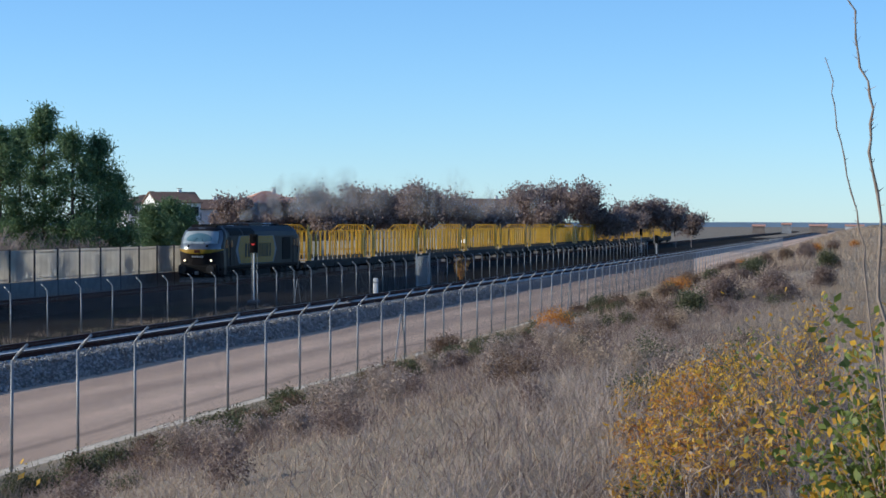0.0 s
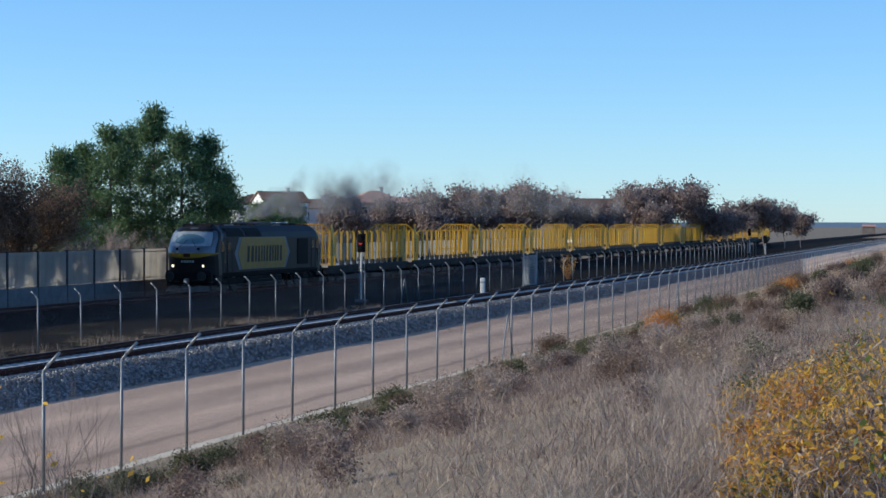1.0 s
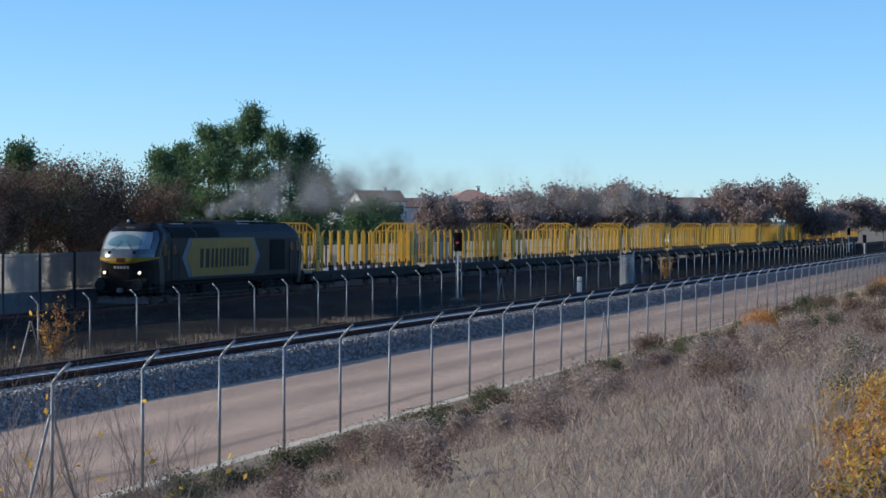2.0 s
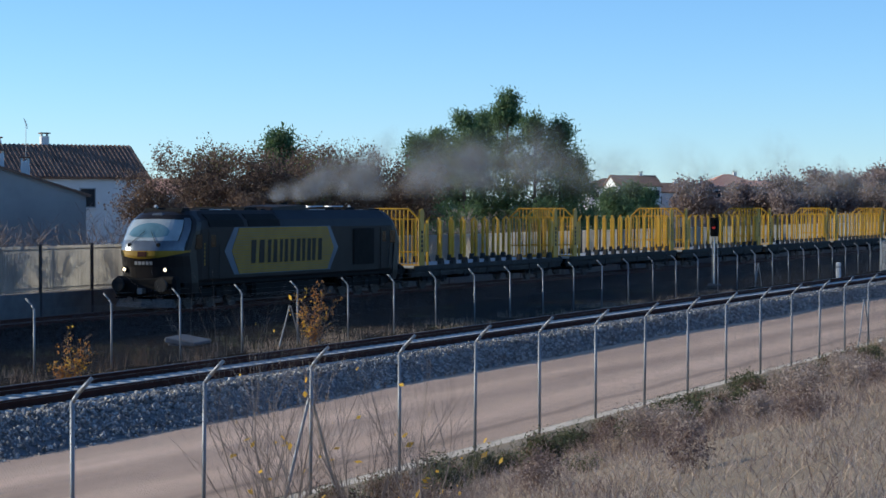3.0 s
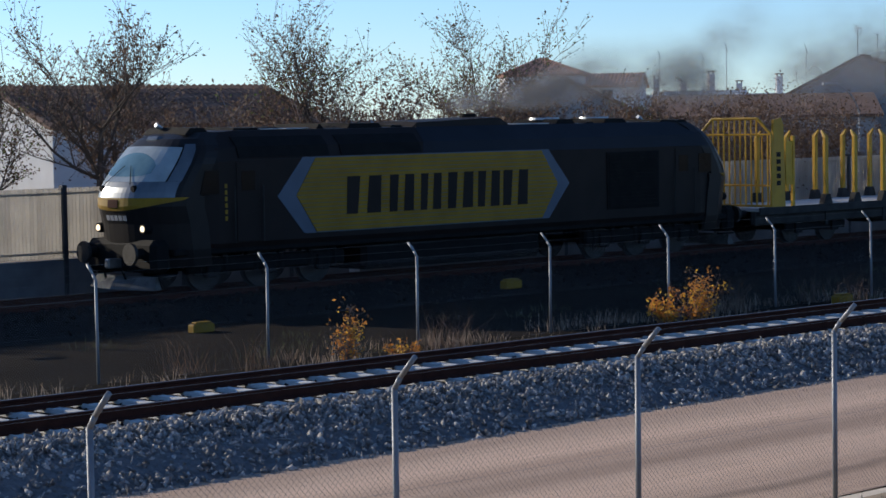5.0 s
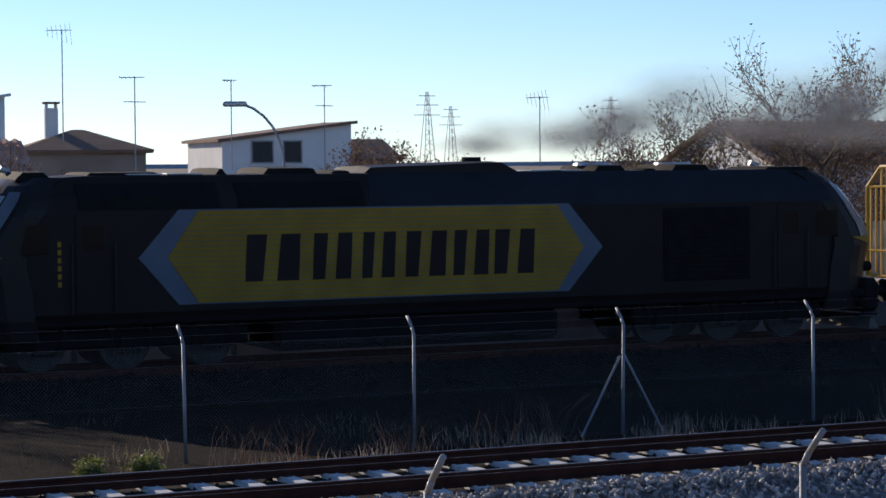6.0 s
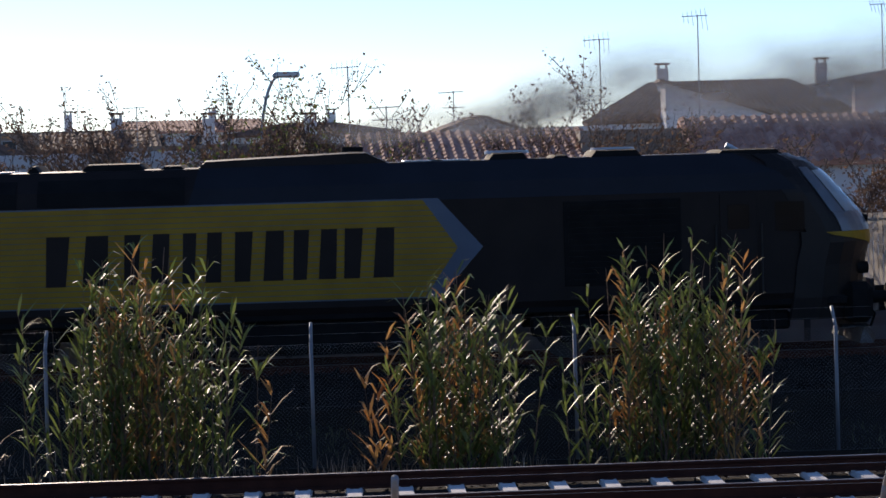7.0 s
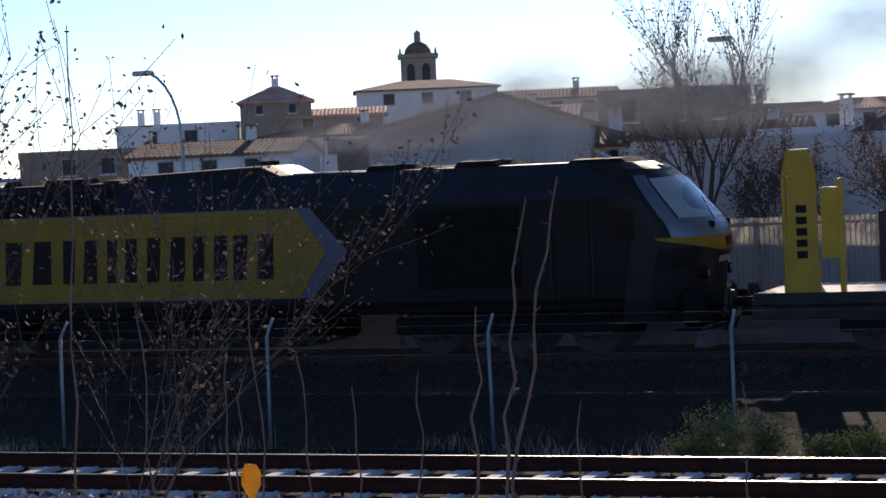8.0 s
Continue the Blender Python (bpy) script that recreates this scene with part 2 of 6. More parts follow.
M = {
    # Dark soil, with the train's shade put into its colour as well.
    "earth": material("shade_darkened_soil", (0.0105, 0.0085, 0.0065), (0.029, 0.023, 0.017), 0.5, 0.95, bump=0.6, fine=14, spec=0.03),
    "bank": material("dry_grass_soil", (0.15, 0.11, 0.07), (0.30, 0.235, 0.155), 0.7, 0.95, bump=0.8, fine=20),
    "road": rutted(material("packed_dirt", (0.42, 0.28, 0.19), (0.66, 0.465, 0.335), 0.9, 0.95, bump=0.2, fine=18, stretch=(0.05, 1, 1)), ((15.0, 0.20, 0.62), (16.1, 0.55, 1.22), (17.3, 0.5, 0.84), (18.6, 0.6, 1.20), (19.7, 0.5, 0.88))),
    "verge": material("pale_gravel", (0.44, 0.375, 0.29), (0.64, 0.56, 0.46), 2.5, 0.95, bump=0.4, fine=40),
    "ballast": material("ballast_bed", (0.08, 0.08, 0.08), (0.21, 0.208, 0.205), 9, 0.9, bump=1.0, fine=28),
    "stone": material("granite_ballast", (0.108, 0.103, 0.098), (0.54, 0.52, 0.49), 4, 0.9, spec=0.15, per_island=0.9, fine=90),
    # Old stone, its colour cut down to carry the shade beneath the train.
    "old_stone": material("shade_darkened_ballast", (0.008, 0.007, 0.0065), (0.030, 0.026, 0.024), 4, 0.95, spec=0.04, per_island=0.9, fine=90),
    "rail_rust": material("rusty_rail", (0.035, 0.013, 0.009), (0.085, 0.031, 0.020), 4, 0.85, bump=0.1, spec=0.12),
    "rail_head": material("dulled_rail_head", (0.08, 0.058, 0.05), (0.16, 0.125, 0.11), 3, 0.42, 0.55),
    "sleeper": material("concrete_sleeper", (0.50, 0.49, 0.465), (0.70, 0.69, 0.66), 5, 0.85, bump=0.2, per_object=0.3),
    "zinc": material("galvanised_steel", (0.19, 0.20, 0.215), (0.33, 0.345, 0.36), 4, 0.55, 0.35, per_object=0.3),
    "wire": material("galvanised_wire", (0.15, 0.15, 0.155), (0.26, 0.26, 0.265), 4, 0.55, 0.5),
    "panel": material("pale_slats", (0.47, 0.45, 0.42), (0.68, 0.655, 0.61), 1.2, 0.75, per_island=0.25, through_light=0.72),
    "dark_post": material("dark_steel_post", (0.02, 0.022, 0.025), (0.05, 0.05, 0.055), 3, 0.6),
    "plinth": material("concrete_plinth", (0.10, 0.10, 0.105), (0.19, 0.19, 0.19), 1.5, 0.9, bump=0.3),
    "navy": material("grimy_dark_paint", (0.013, 0.0092, 0.0082), (0.023, 0.0165, 0.0145), 1.2, 0.55, bump=0.02, spec=0.13),
    "blue": material("blue_paint", (0.0135, 0.015, 0.020), (0.021, 0.0235, 0.031), 1.0, 0.55, spec=0.12),
    "light_blue": material("light_blue_paint", (0.045, 0.068, 0.108), (0.07, 0.10, 0.15), 1.4, 0.5),
    "yellow": material("yellow_paint", (0.21, 0.117, 0.006), (0.34, 0.20, 0.010), 1.3, 0.55, spec=0.25),
    "stake_yellow": material("stake_yellow_paint", (0.40, 0.205, 0.005), (0.64, 0.355, 0.010), 2.0, 0.5, per_object=0.35),
    "cab_paint": material("glossy_dark_paint", (0.010, 0.0085, 0.0085), (0.020, 0.016, 0.015), 1.2, 0.42, spec=0.18),
    "silver": material("silver_grey_paint", (0.10, 0.115, 0.13), (0.19, 0.205, 0.22), 2.0, 0.3, 0.5),
    "black": material("black_grime", (0.004, 0.004, 0.0045), (0.013, 0.012, 0.011), 3, 0.8, spec=0.15),
    "steel": material("worn_steel", (0.16, 0.155, 0.15), (0.34, 0.33, 0.32), 5, 0.45, 0.8),
    "wheel": material("dirty_wheel_steel", (0.012, 0.011, 0.010), (0.04, 0.037, 0.034), 5, 0.6, 0.4),
    "wagon_grey": material("wagon_grey", (0.018, 0.017, 0.016), (0.06, 0.057, 0.052), 2.0, 0.8, spec=0.2),
    "plough": material("scuffed_pale_steel", (0.02, 0.019, 0.018), (0.13, 0.12, 0.11), 5.0, 0.6, bump=0.1),
    # Much darker than the stone on the bed's shoulders.
    "crib": material("dark_crib_ballast", (0.018, 0.016, 0.015), (0.055, 0.05, 0.046), 6, 0.95, bump=1.0, fine=26, spec=0.05),
    "dusty_glass": material("dust_filmed_glass", (0.24, 0.275, 0.285), (0.38, 0.42, 0.43), 2.2, 0.2, 0.0),
    "dark_twig": material("dark_reddish_twig", (0.07, 0.042, 0.036), (0.22, 0.15, 0.13), 7, 0.85, per_island=0.5),
    # Worn deck, its pale tone imitating sun glare on the top.
    "deck": material("glare_paled_deck", (0.35, 0.34, 0.32), (0.58, 0.56, 0.53), 1.2, 0.8),
    "roof_metal": material("roof_light_metal", (0.35, 0.36, 0.37), (0.55, 0.56, 0.57), 2, 0.4, 0.4),
    "glass": material("mirroring_glass", (0.07, 0.14, 0.17), (0.17, 0.28, 0.32), 1.6, 0.08, 0.1),
    "white_wall": material("whitewash", (0.62, 0.61, 0.59), (0.80, 0.79, 0.77), 0.8, 0.9, bump=0.15, per_object=0.2),
    "grey_wall": material("grey_render", (0.30, 0.29, 0.275), (0.44, 0.42, 0.40), 0.6, 0.92, bump=0.2),
    "brown_wall": material("brown_render", (0.22, 0.165, 0.125), (0.35, 0.27, 0.21), 0.7, 0.92, bump=0.2),
    "stone_wall": material("tower_stone", (0.28, 0.21, 0.15), (0.42, 0.33, 0.25), 0.5, 0.92, bump=0.4),
    "tile": material("clay_tile", (0.40, 0.16, 0.095), (0.70, 0.40, 0.29), 1.2, 0.85, per_island=0.6),
    "dark_tile": material("brown_clay_tile", (0.11, 0.065, 0.045), (0.27, 0.16, 0.11), 1.0, 0.88, per_island=0.5),
    "cab_glass": material("cab_glass", (0.004, 0.0045, 0.005), (0.010, 0.011, 0.012), 2, 0.12, spec=0.12),
    "window_dark": material("window_dark", (0.012, 0.014, 0.016), (0.03, 0.034, 0.04), 2, 0.25, spec=0.25),
    "shutter": material("shutter_grey", (0.25, 0.25, 0.25), (0.4, 0.4, 0.4), 2, 0.7),
    "aerial": material("aerial_metal", (0.25, 0.25, 0.26), (0.42, 0.42, 0.43), 2, 0.5, 0.6),
    "bark": material("bark", (0.055, 0.042, 0.033), (0.15, 0.115, 0.09), 5, 0.95, bump=0.6),
    "twig": material("pale_twig", (0.17, 0.125, 0.10), (0.36, 0.28, 0.22), 6, 0.9, per_island=0.4),
    # Lightened partly for haze over the far trees; near shrubs share it.
    "grey_twig": material("grey_twig", (0.17, 0.13, 0.115), (0.33, 0.27, 0.245), 6, 0.95, per_island=0.5),
    "needle": material("pine_needles", (0.05, 0.10, 0.045), (0.18, 0.26, 0.105), 0.5, 0.75, per_island=0.6, through_light=0.25),
    "leaf_green": material("green_leaf", (0.075, 0.11, 0.022), (0.24, 0.28, 0.06), 1.0, 0.6, per_island=0.8, through_light=0.4),
    "leaf_yellow": material("yellow_leaf", (0.60, 0.31, 0.025), (0.86, 0.55, 0.09), 1.0, 0.6, per_island=0.8, through_light=0.6),
    "leaf_orange": material("orange_leaf", (0.46, 0.17, 0.035), (0.72, 0.36, 0.08), 1.0, 0.7, per_island=0.8, through_light=0.5),
    "leaf_brown": material("brown_leaf", (0.11, 0.070, 0.048), (0.26, 0.17, 0.115), 1.0, 0.8, per_island=0.8, through_light=0.3),
    # Bare twigs, paled so that their colour holds the distant haze.
    "far_twigs": material("haze_paled_twigs", (0.20, 0.145, 0.125), (0.36, 0.28, 0.255), 0.6, 0.95, per_island=0.7, through_light=0.3),
    "reed_green": material("reed_green", (0.06, 0.095, 0.022), (0.24, 0.29, 0.085), 1.2, 0.5, per_island=0.8, through_light=0.45),
    "reed_dry": material("reed_dry", (0.40, 0.17, 0.05), (0.62, 0.37, 0.14), 1.2, 0.6, per_island=0.8, through_light=0.45),
    "grass_dry": material("dry_grass", (0.26, 0.18, 0.12), (0.60, 0.47, 0.345), 0.6, 0.9, per_island=0.7, through_light=0.3),
    "grass_grey": material("grey_weed", (0.27, 0.205, 0.165), (0.55, 0.45, 0.38), 0.6, 0.9, per_island=0.7, through_light=0.3),
    "mauve_weed": material("brown_mauve_weed", (0.13, 0.088, 0.072), (0.33, 0.24, 0.205), 0.6, 0.9, per_island=0.7, through_light=0.3),
    "grass_green": material("green_grass", (0.055, 0.064, 0.03), (0.17, 0.17, 0.085), 0.6, 0.85, per_island=0.7, through_light=0.3),
    "far": material("far_fields", (0.16, 0.15, 0.11), (0.30, 0.27, 0.19), 0.02, 0.95, fine=0.3),
    # The blue is distance haze painted into the hills.
    "hill": material("haze_blue_hills", (0.22, 0.30, 0.40), (0.27, 0.35, 0.45), 0.004, 1.0, fine=0.02),
    "headlamp": glow("headlamp_glow", (1.0, 0.78, 0.5), 1.6),
    "red_lamp": glow("red_signal_glow", (0.6, 0.04, 0.03), 0.25),
    "smoke": veil("exhaust_soot", (0.22, 0.225, 0.24), 0.62),
    "thin_smoke": veil("thin_soot", (0.26, 0.26, 0.27), 0.30),
}


# ---- mesh helpers ----
class Build:
    """Collects vertices and faces of one mesh."""

    def __init__(self):
        self.v, self.f = [], []

    def poly(self, pts, faces):
        k = len(self.v)
        self.v += [tuple(p) for p in pts]
        self.f += [tuple(i + k for i in f) for f in faces]
        return self

    def box(self, x0, x1, y0, y1, z0, z1, m=None):
        pts = [Vector((x, y, z)) for x in (x0, x1) for y in (y0, y1) for z in (z0, z1)]
        if m is not None:
            pts = [m @ p for p in pts]
        return self.poly(pts, [(0, 1, 3, 2), (4, 6, 7, 5), (0, 4, 5, 1), (2, 3, 7, 6), (0, 2, 6, 4), (1, 5, 7, 3)])

    def cbox(self, x0, x1, y0, y1, z0, z1, c=0.02):
        """A box with chamfered edges."""
        bm = bmesh.new()
        bmesh.ops.create_cube(bm, size=1.0)
        for v in bm.verts:
            v.co = Vector(((x0 + x1) / 2 + v.co.x * (x1 - x0), (y0 + y1) / 2 + v.co.y * (y1 - y0), (z0 + z1) / 2 + v.co.z * (z1 - z0)))
        bmesh.ops.bevel(bm, geom=bm.edges[:], offset=min(c, 0.4 * min(x1 - x0, y1 - y0, z1 - z0)), segments=1, affect="EDGES", profile=0.5)
        bm.verts.index_update()
        self.poly([v.co[:] for v in bm.verts], [[v.index for v in f.verts] for f in bm.faces])
        bm.free()
        return self

    def tube(self, a, b, ra, rb=None, n=6, caps=True):
        a, b = Vector(a), Vector(b)
        rb = ra if rb is None else rb
        d = (b - a).normalized()
        u = d.orthogonal().normalized()
        w = d.cross(u)
        ring = [(math.cos(2 * math.pi * i / n), math.sin(2 * math.pi * i / n)) for i in range(n)]
        pts = [a + (u * c + w * s) * ra for c, s in ring] + [b + (u * c + w * s) * rb for c, s in ring]
        faces = [(i, (i + 1) % n, n + (i + 1) % n, n + i) for i in range(n)]
        if caps:
            faces += [tuple(range(n))[::-1], tuple(range(n, 2 * n))]
        return self.poly(pts, faces)

    def path(self, pts, r, n=6):
        for a, b in zip(pts, pts[1:]):
            self.tube(a, b, r, r, n)
        return self

    def loft(self, rings, closed=True):
        n = len(rings[0])
        pts = [p for ring in rings for p in ring]
        faces = [(k * n + i, k * n + (i + 1) % n, (k + 1) * n + (i + 1) % n, (k + 1) * n + i) for k in range(len(rings) - 1) for i in range(n)]
        if closed:
            faces += [tuple(range(n))[::-1], tuple(range(len(pts) - n, len(pts)))]
        return self.poly(pts, faces)

    def prism(self, outline, y0, y1):
        """An outline in x and z, drawn out along y."""
        n = len(outline)
        pts = [(x, y0, z) for x, z in outline] + [(x, y1, z) for x, z in outline]
        return self.poly(pts, [tuple(range(n)), tuple(range(n, 2 * n))[::-1]] + [(i, n + i, n + (i + 1) % n, (i + 1) % n) for i in range(n)])

    def mesh(self, name, mat, smooth=False):
        me = bpy.data.meshes.new(name)
        me.from_pydata([(x * U, y * U, z * U) for x, y, z in self.v], [], self.f)
        me.materials.append(M[mat])
        if smooth:
            me.shade_smooth()
        bm = bmesh.new()
        bm.from_mesh(me)
        bmesh.ops.recalc_face_normals(bm, faces=bm.faces[:])
        bm.to_mesh(me)
        bm.free()
        return me


def arrays(name, verts, faces, mat):
    """A mesh from arrays: verts n x 3, faces m x k."""
    me = bpy.data.meshes.new(name)
    verts, faces = np.asarray(verts, np.float32) * U, np.asarray(faces, np.int32)
    k = faces.shape[1]
    me.vertices.add(len(verts)), me.loops.add(faces.size), me.polygons.add(len(faces))
    me.vertices.foreach_set("co", verts.ravel())
    me.loops.foreach_set("vertex_index", faces.ravel())
    me.polygons.foreach_set("loop_start", np.arange(0, faces.size, k, dtype=np.int32))
    me.update(calc_edges=True)
    me.materials.append(M[mat])
    return me


def part(name, build, mat, parent, label="", at=None, smooth=False):
    me = build if isinstance(build, bpy.types.Mesh) else build.mesh(name, mat, smooth)
    ob = new(name, me)
    ob.parent = parent
    if at is not None:
        ob.matrix_basis = at
    return tagged(ob, label)


def thing(name, label, category, at=None, group="", kind=""):
    ob = new(name)
    ob.empty_display_size = 0.2
    if at is not None:
        ob.matrix_basis = at
    return tagged(ob, label, category, group, kind)


def solid(name, me, label, category, at=None, group="", kind=""):
    ob = new(name, me)
    if at is not None:
        ob.matrix_basis = at
    return tagged(ob, label, category, group, kind)


def polar(az, r):
    return r * math.cos(radians(az)), r * math.sin(radians(az))


# ---- ground, road and tracks ----
NEAR_Y, TRAIN_Y, GAUGE = 23.22, 41.85, 1.70   # centre lines and spacing of the rail heads
TRAIN_Z = -0.42                               # rail head of the train's track; the nearer track's is 0
FENCE_1, FENCE_2, FENCE_3 = 13.52, 30.95, 46.0


def lerp(x, xs, ys):
    return float(np.interp(x, xs, ys))


def bank_top(x):
    return lerp(x, (-60, 0, 40, 120, 300, 800), (1.9, 1.85, 1.75, 2.0, 2.4, 2.4))


def ground_z(x, y):
    if y < 13.0:
        t = min(max((12.9 - y) / 10.5, 0), 1)
        s = t * t * (3 - 2 * t) * 0.5 + t * 0.5
        z = -0.46 + (bank_top(x) + 0.46) * s
        bump = 0.10 * noise.noise(Vector((x * 0.35, y * 0.35, 0))) + 0.04 * noise.noise(Vector((x * 1.3, y * 1.3, 4)))
        return z + bump * min(1, (12.9 - y) * 0.7)
    return lerp(y, (13.0, 13.9, 14.1, 20.2, 20.5, 21.0, 26.2, 27.4, 36.6, 38.4, 45.0, 46.0, 52.0, 80.0, 400.0, 1200.0), (-0.46, -0.6, -0.8, -0.8, -0.68, -0.7, -0.7, -0.95, -0.98, -1.0, -1.0, -0.75, -0.6, -0.2, 0.0, 0.3))


def sheet(name, xs, ys, zf, mat):
    verts = [(x, y, zf(x, y)) for x in xs for y in ys]
    n = len(ys)
    faces = [(i * n + j, (i + 1) * n + j, (i + 1) * n + j + 1, i * n + j + 1) for i in range(len(xs) - 1) for j in range(n - 1)]
    me = arrays(name, verts, faces, mat)
    me.shade_smooth()
    return me


def make_ground():
    xs = sorted({*np.arange(-60, 0, 4.0), *np.arange(0, 90, 1.0), *np.arange(90, 320, 5.0), *np.arange(320, 900, 40.0), -2500, -1200, -600, -300, -120, 1300, 2000, 2600})
    ys = sorted({*np.arange(-14, 13.01, 0.75), 12.9, 13.0, 13.9, 14.1, 16, 18, 20.2, 20.5, 21.0, 26.2, 27.4, 29, 31, 34, 36.6, 38.4, 42, 45, 46, 49, 52, 60, 80, 120, 200, 400, 800, 1600, 2600, -20, -30, -60, -150, -500, -2000})
    solid("ground", sheet("ground", xs, ys, ground_z, "bank"), "dry grassy ground with bare brown soil", "ground", kind="structure")
    solid("cess", sheet("cess", sorted({*np.arange(-80, 420, 4.0), -400, 700}), (26.3, 27.5, 29, 30, 31, 32.5, 34, 36, 38.4), lambda x, y: ground_z(x, y) + 0.055 + 0.03 * noise.noise(Vector((x, y, 2))), "earth"), "dark weedy soil between the two tracks, blackened further for shade", "ground", kind="structure")
    xr = sorted({*np.arange(-80, 420, 6.0), -600, 700, 1200})
    solid("road", sheet("road", xr, (13.95, 15.5, 17.0, 18.5, 20.3, 21.2), lambda x, y: -0.58 - 0.05 * (y - 14) / 6.3 + 0.02 * math.sin(x * 0.3) - (0.03 if y in (15.5, 18.5) else 0), "road"), "pale brown dirt service road beside the railway", "road", kind="structure")
    solid("verge", sheet("verge", xr, (12.95, 13.15, 13.8, 14.02), lambda x, y: (-0.545 if 13.1 < y < 13.9 else -0.63) + 0.035 * noise.noise(Vector((x * 0.8, y, 0))), "verge"), "pale gravel strip along the road's edge", "verge", kind="structure")


def shoulder(x):
    """How far the nearer ballast bed spreads at its foot, along the line."""
    return lerp(x, (30.0, 58.0), (1.55, 1.02))


def bed(name, yc, top, foot, half, spread, mat, label):
    """A ballast bed: a trapezium of crushed stone along the track."""
    xs = sorted({*np.arange(-70, 380, 3.0), -600, 600, 1200})
    prof = [(-half - spread, foot), (-half - spread * 0.45, foot + (top - foot) * 0.62), (-half, top), (0, top + 0.01), (half, top), (half + spread * 0.45, foot + (top - foot) * 0.62), (half + spread, foot)]
    ys = [yc + p[0] for p in prof]
    zs = dict(zip(ys, [p[1] for p in prof]))
    me = sheet(name, xs, ys, lambda x, y: zs[y] + 0.025 * noise.noise(Vector((x * 0.7, y * 2, 1))), mat)
    if yc == NEAR_Y:
        for v in me.vertices:
            side = v.co.y / U - yc
            if abs(side) > half + 0.001:
                v.co.y = (yc + math.copysign(half + (abs(side) - half) / spread * shoulder(v.co.x / U), side)) * U
    solid(name, me, label, "track bed", kind="structure")


def rail_mesh(x0, x1):
    foot = [(-0.07, -0.172), (0.07, -0.172), (0.07, -0.155), (0.012, -0.13), (0.012, -0.045), (0.035, -0.03), (0.035, -0.006), (-0.035, -0.006), (-0.035, -0.03), (-0.012, -0.045), (-0.012, -0.13), (-0.07, -0.155)]
    b = Build().loft([[(x, y, z) for y, z in foot] for x in (x0, x1)])
    top = Build().loft([[(x, y, z) for y, z in ((-0.03, -0.006), (0.03, -0.006), (0.026, 0.0), (-0.026, 0.0))] for x in (x0, x1)])
    return b.mesh("rail", "rail_rust"), top.mesh("running_surface", "rail_head")


def make_track(name, yc, z, label):
    track = thing(name, label, "railway track", place(0, yc, z), kind="structure")
    me, top = rail_mesh(-260, 900)
    for s in (-1, 1):
        r = part("rail", me, "", track, at=place(0, s * GAUGE / 2, 0))
        part("running_surface", top, "", r, "polished steel running surface")
    return track


def stones(name, n, xr, yz, size, mat, label, rng):
    """Loose crushed stones strewn over a slope; yz gives y and the surface height."""
    x = rng.uniform(xr[0], xr[1], n)
    y = np.where(rng.random(n) < 0.55, rng.uniform(yz[0][0], yz[0][-1], n), rng.uniform(yz[0][1], yz[0][3], n))
    z = np.interp(y, yz[0], yz[1]) + rng.uniform(-0.022, 0.014, n)
    if abs(yz[0][0] - NEAR_Y) < 3 and yz[0][0] < NEAR_Y - 2:
        edge = NEAR_Y - 1.62
        wide = np.interp(x, (30.0, 58.0), (1.55, 1.02)) / 0.83
        y = np.where(y < edge, edge - (edge - y) * wide, y)
    s = size * rng.uniform(0.55, 1.4, n)
    base = np.array([(1, 0, 0), (-1, 0, 0), (0, 1, 0), (0, -1, 0), (0, 0, 1), (0, 0, -1)], float)
    tri = np.array([(0, 2, 4), (2, 1, 4), (1, 3, 4), (3, 0, 4), (2, 0, 5), (1, 2, 5), (3, 1, 5), (0, 3, 5)])
    turn = rng.normal(size=(n, 3, 3)) * 0.45 + np.eye(3)
    v = np.einsum("nij,kj->nki", turn, base) * s[:, None, None] * rng.uniform(0.6, 1.2, (n, 6, 1))
    v += np.stack([x, y, z], 1)[:, None]
    f = tri[None] + (np.arange(n) * 6)[:, None, None]
    solid(name, arrays(name, v.reshape(-1, 3), f.reshape(-1, 3), mat), label, "gravel", kind="stuff")


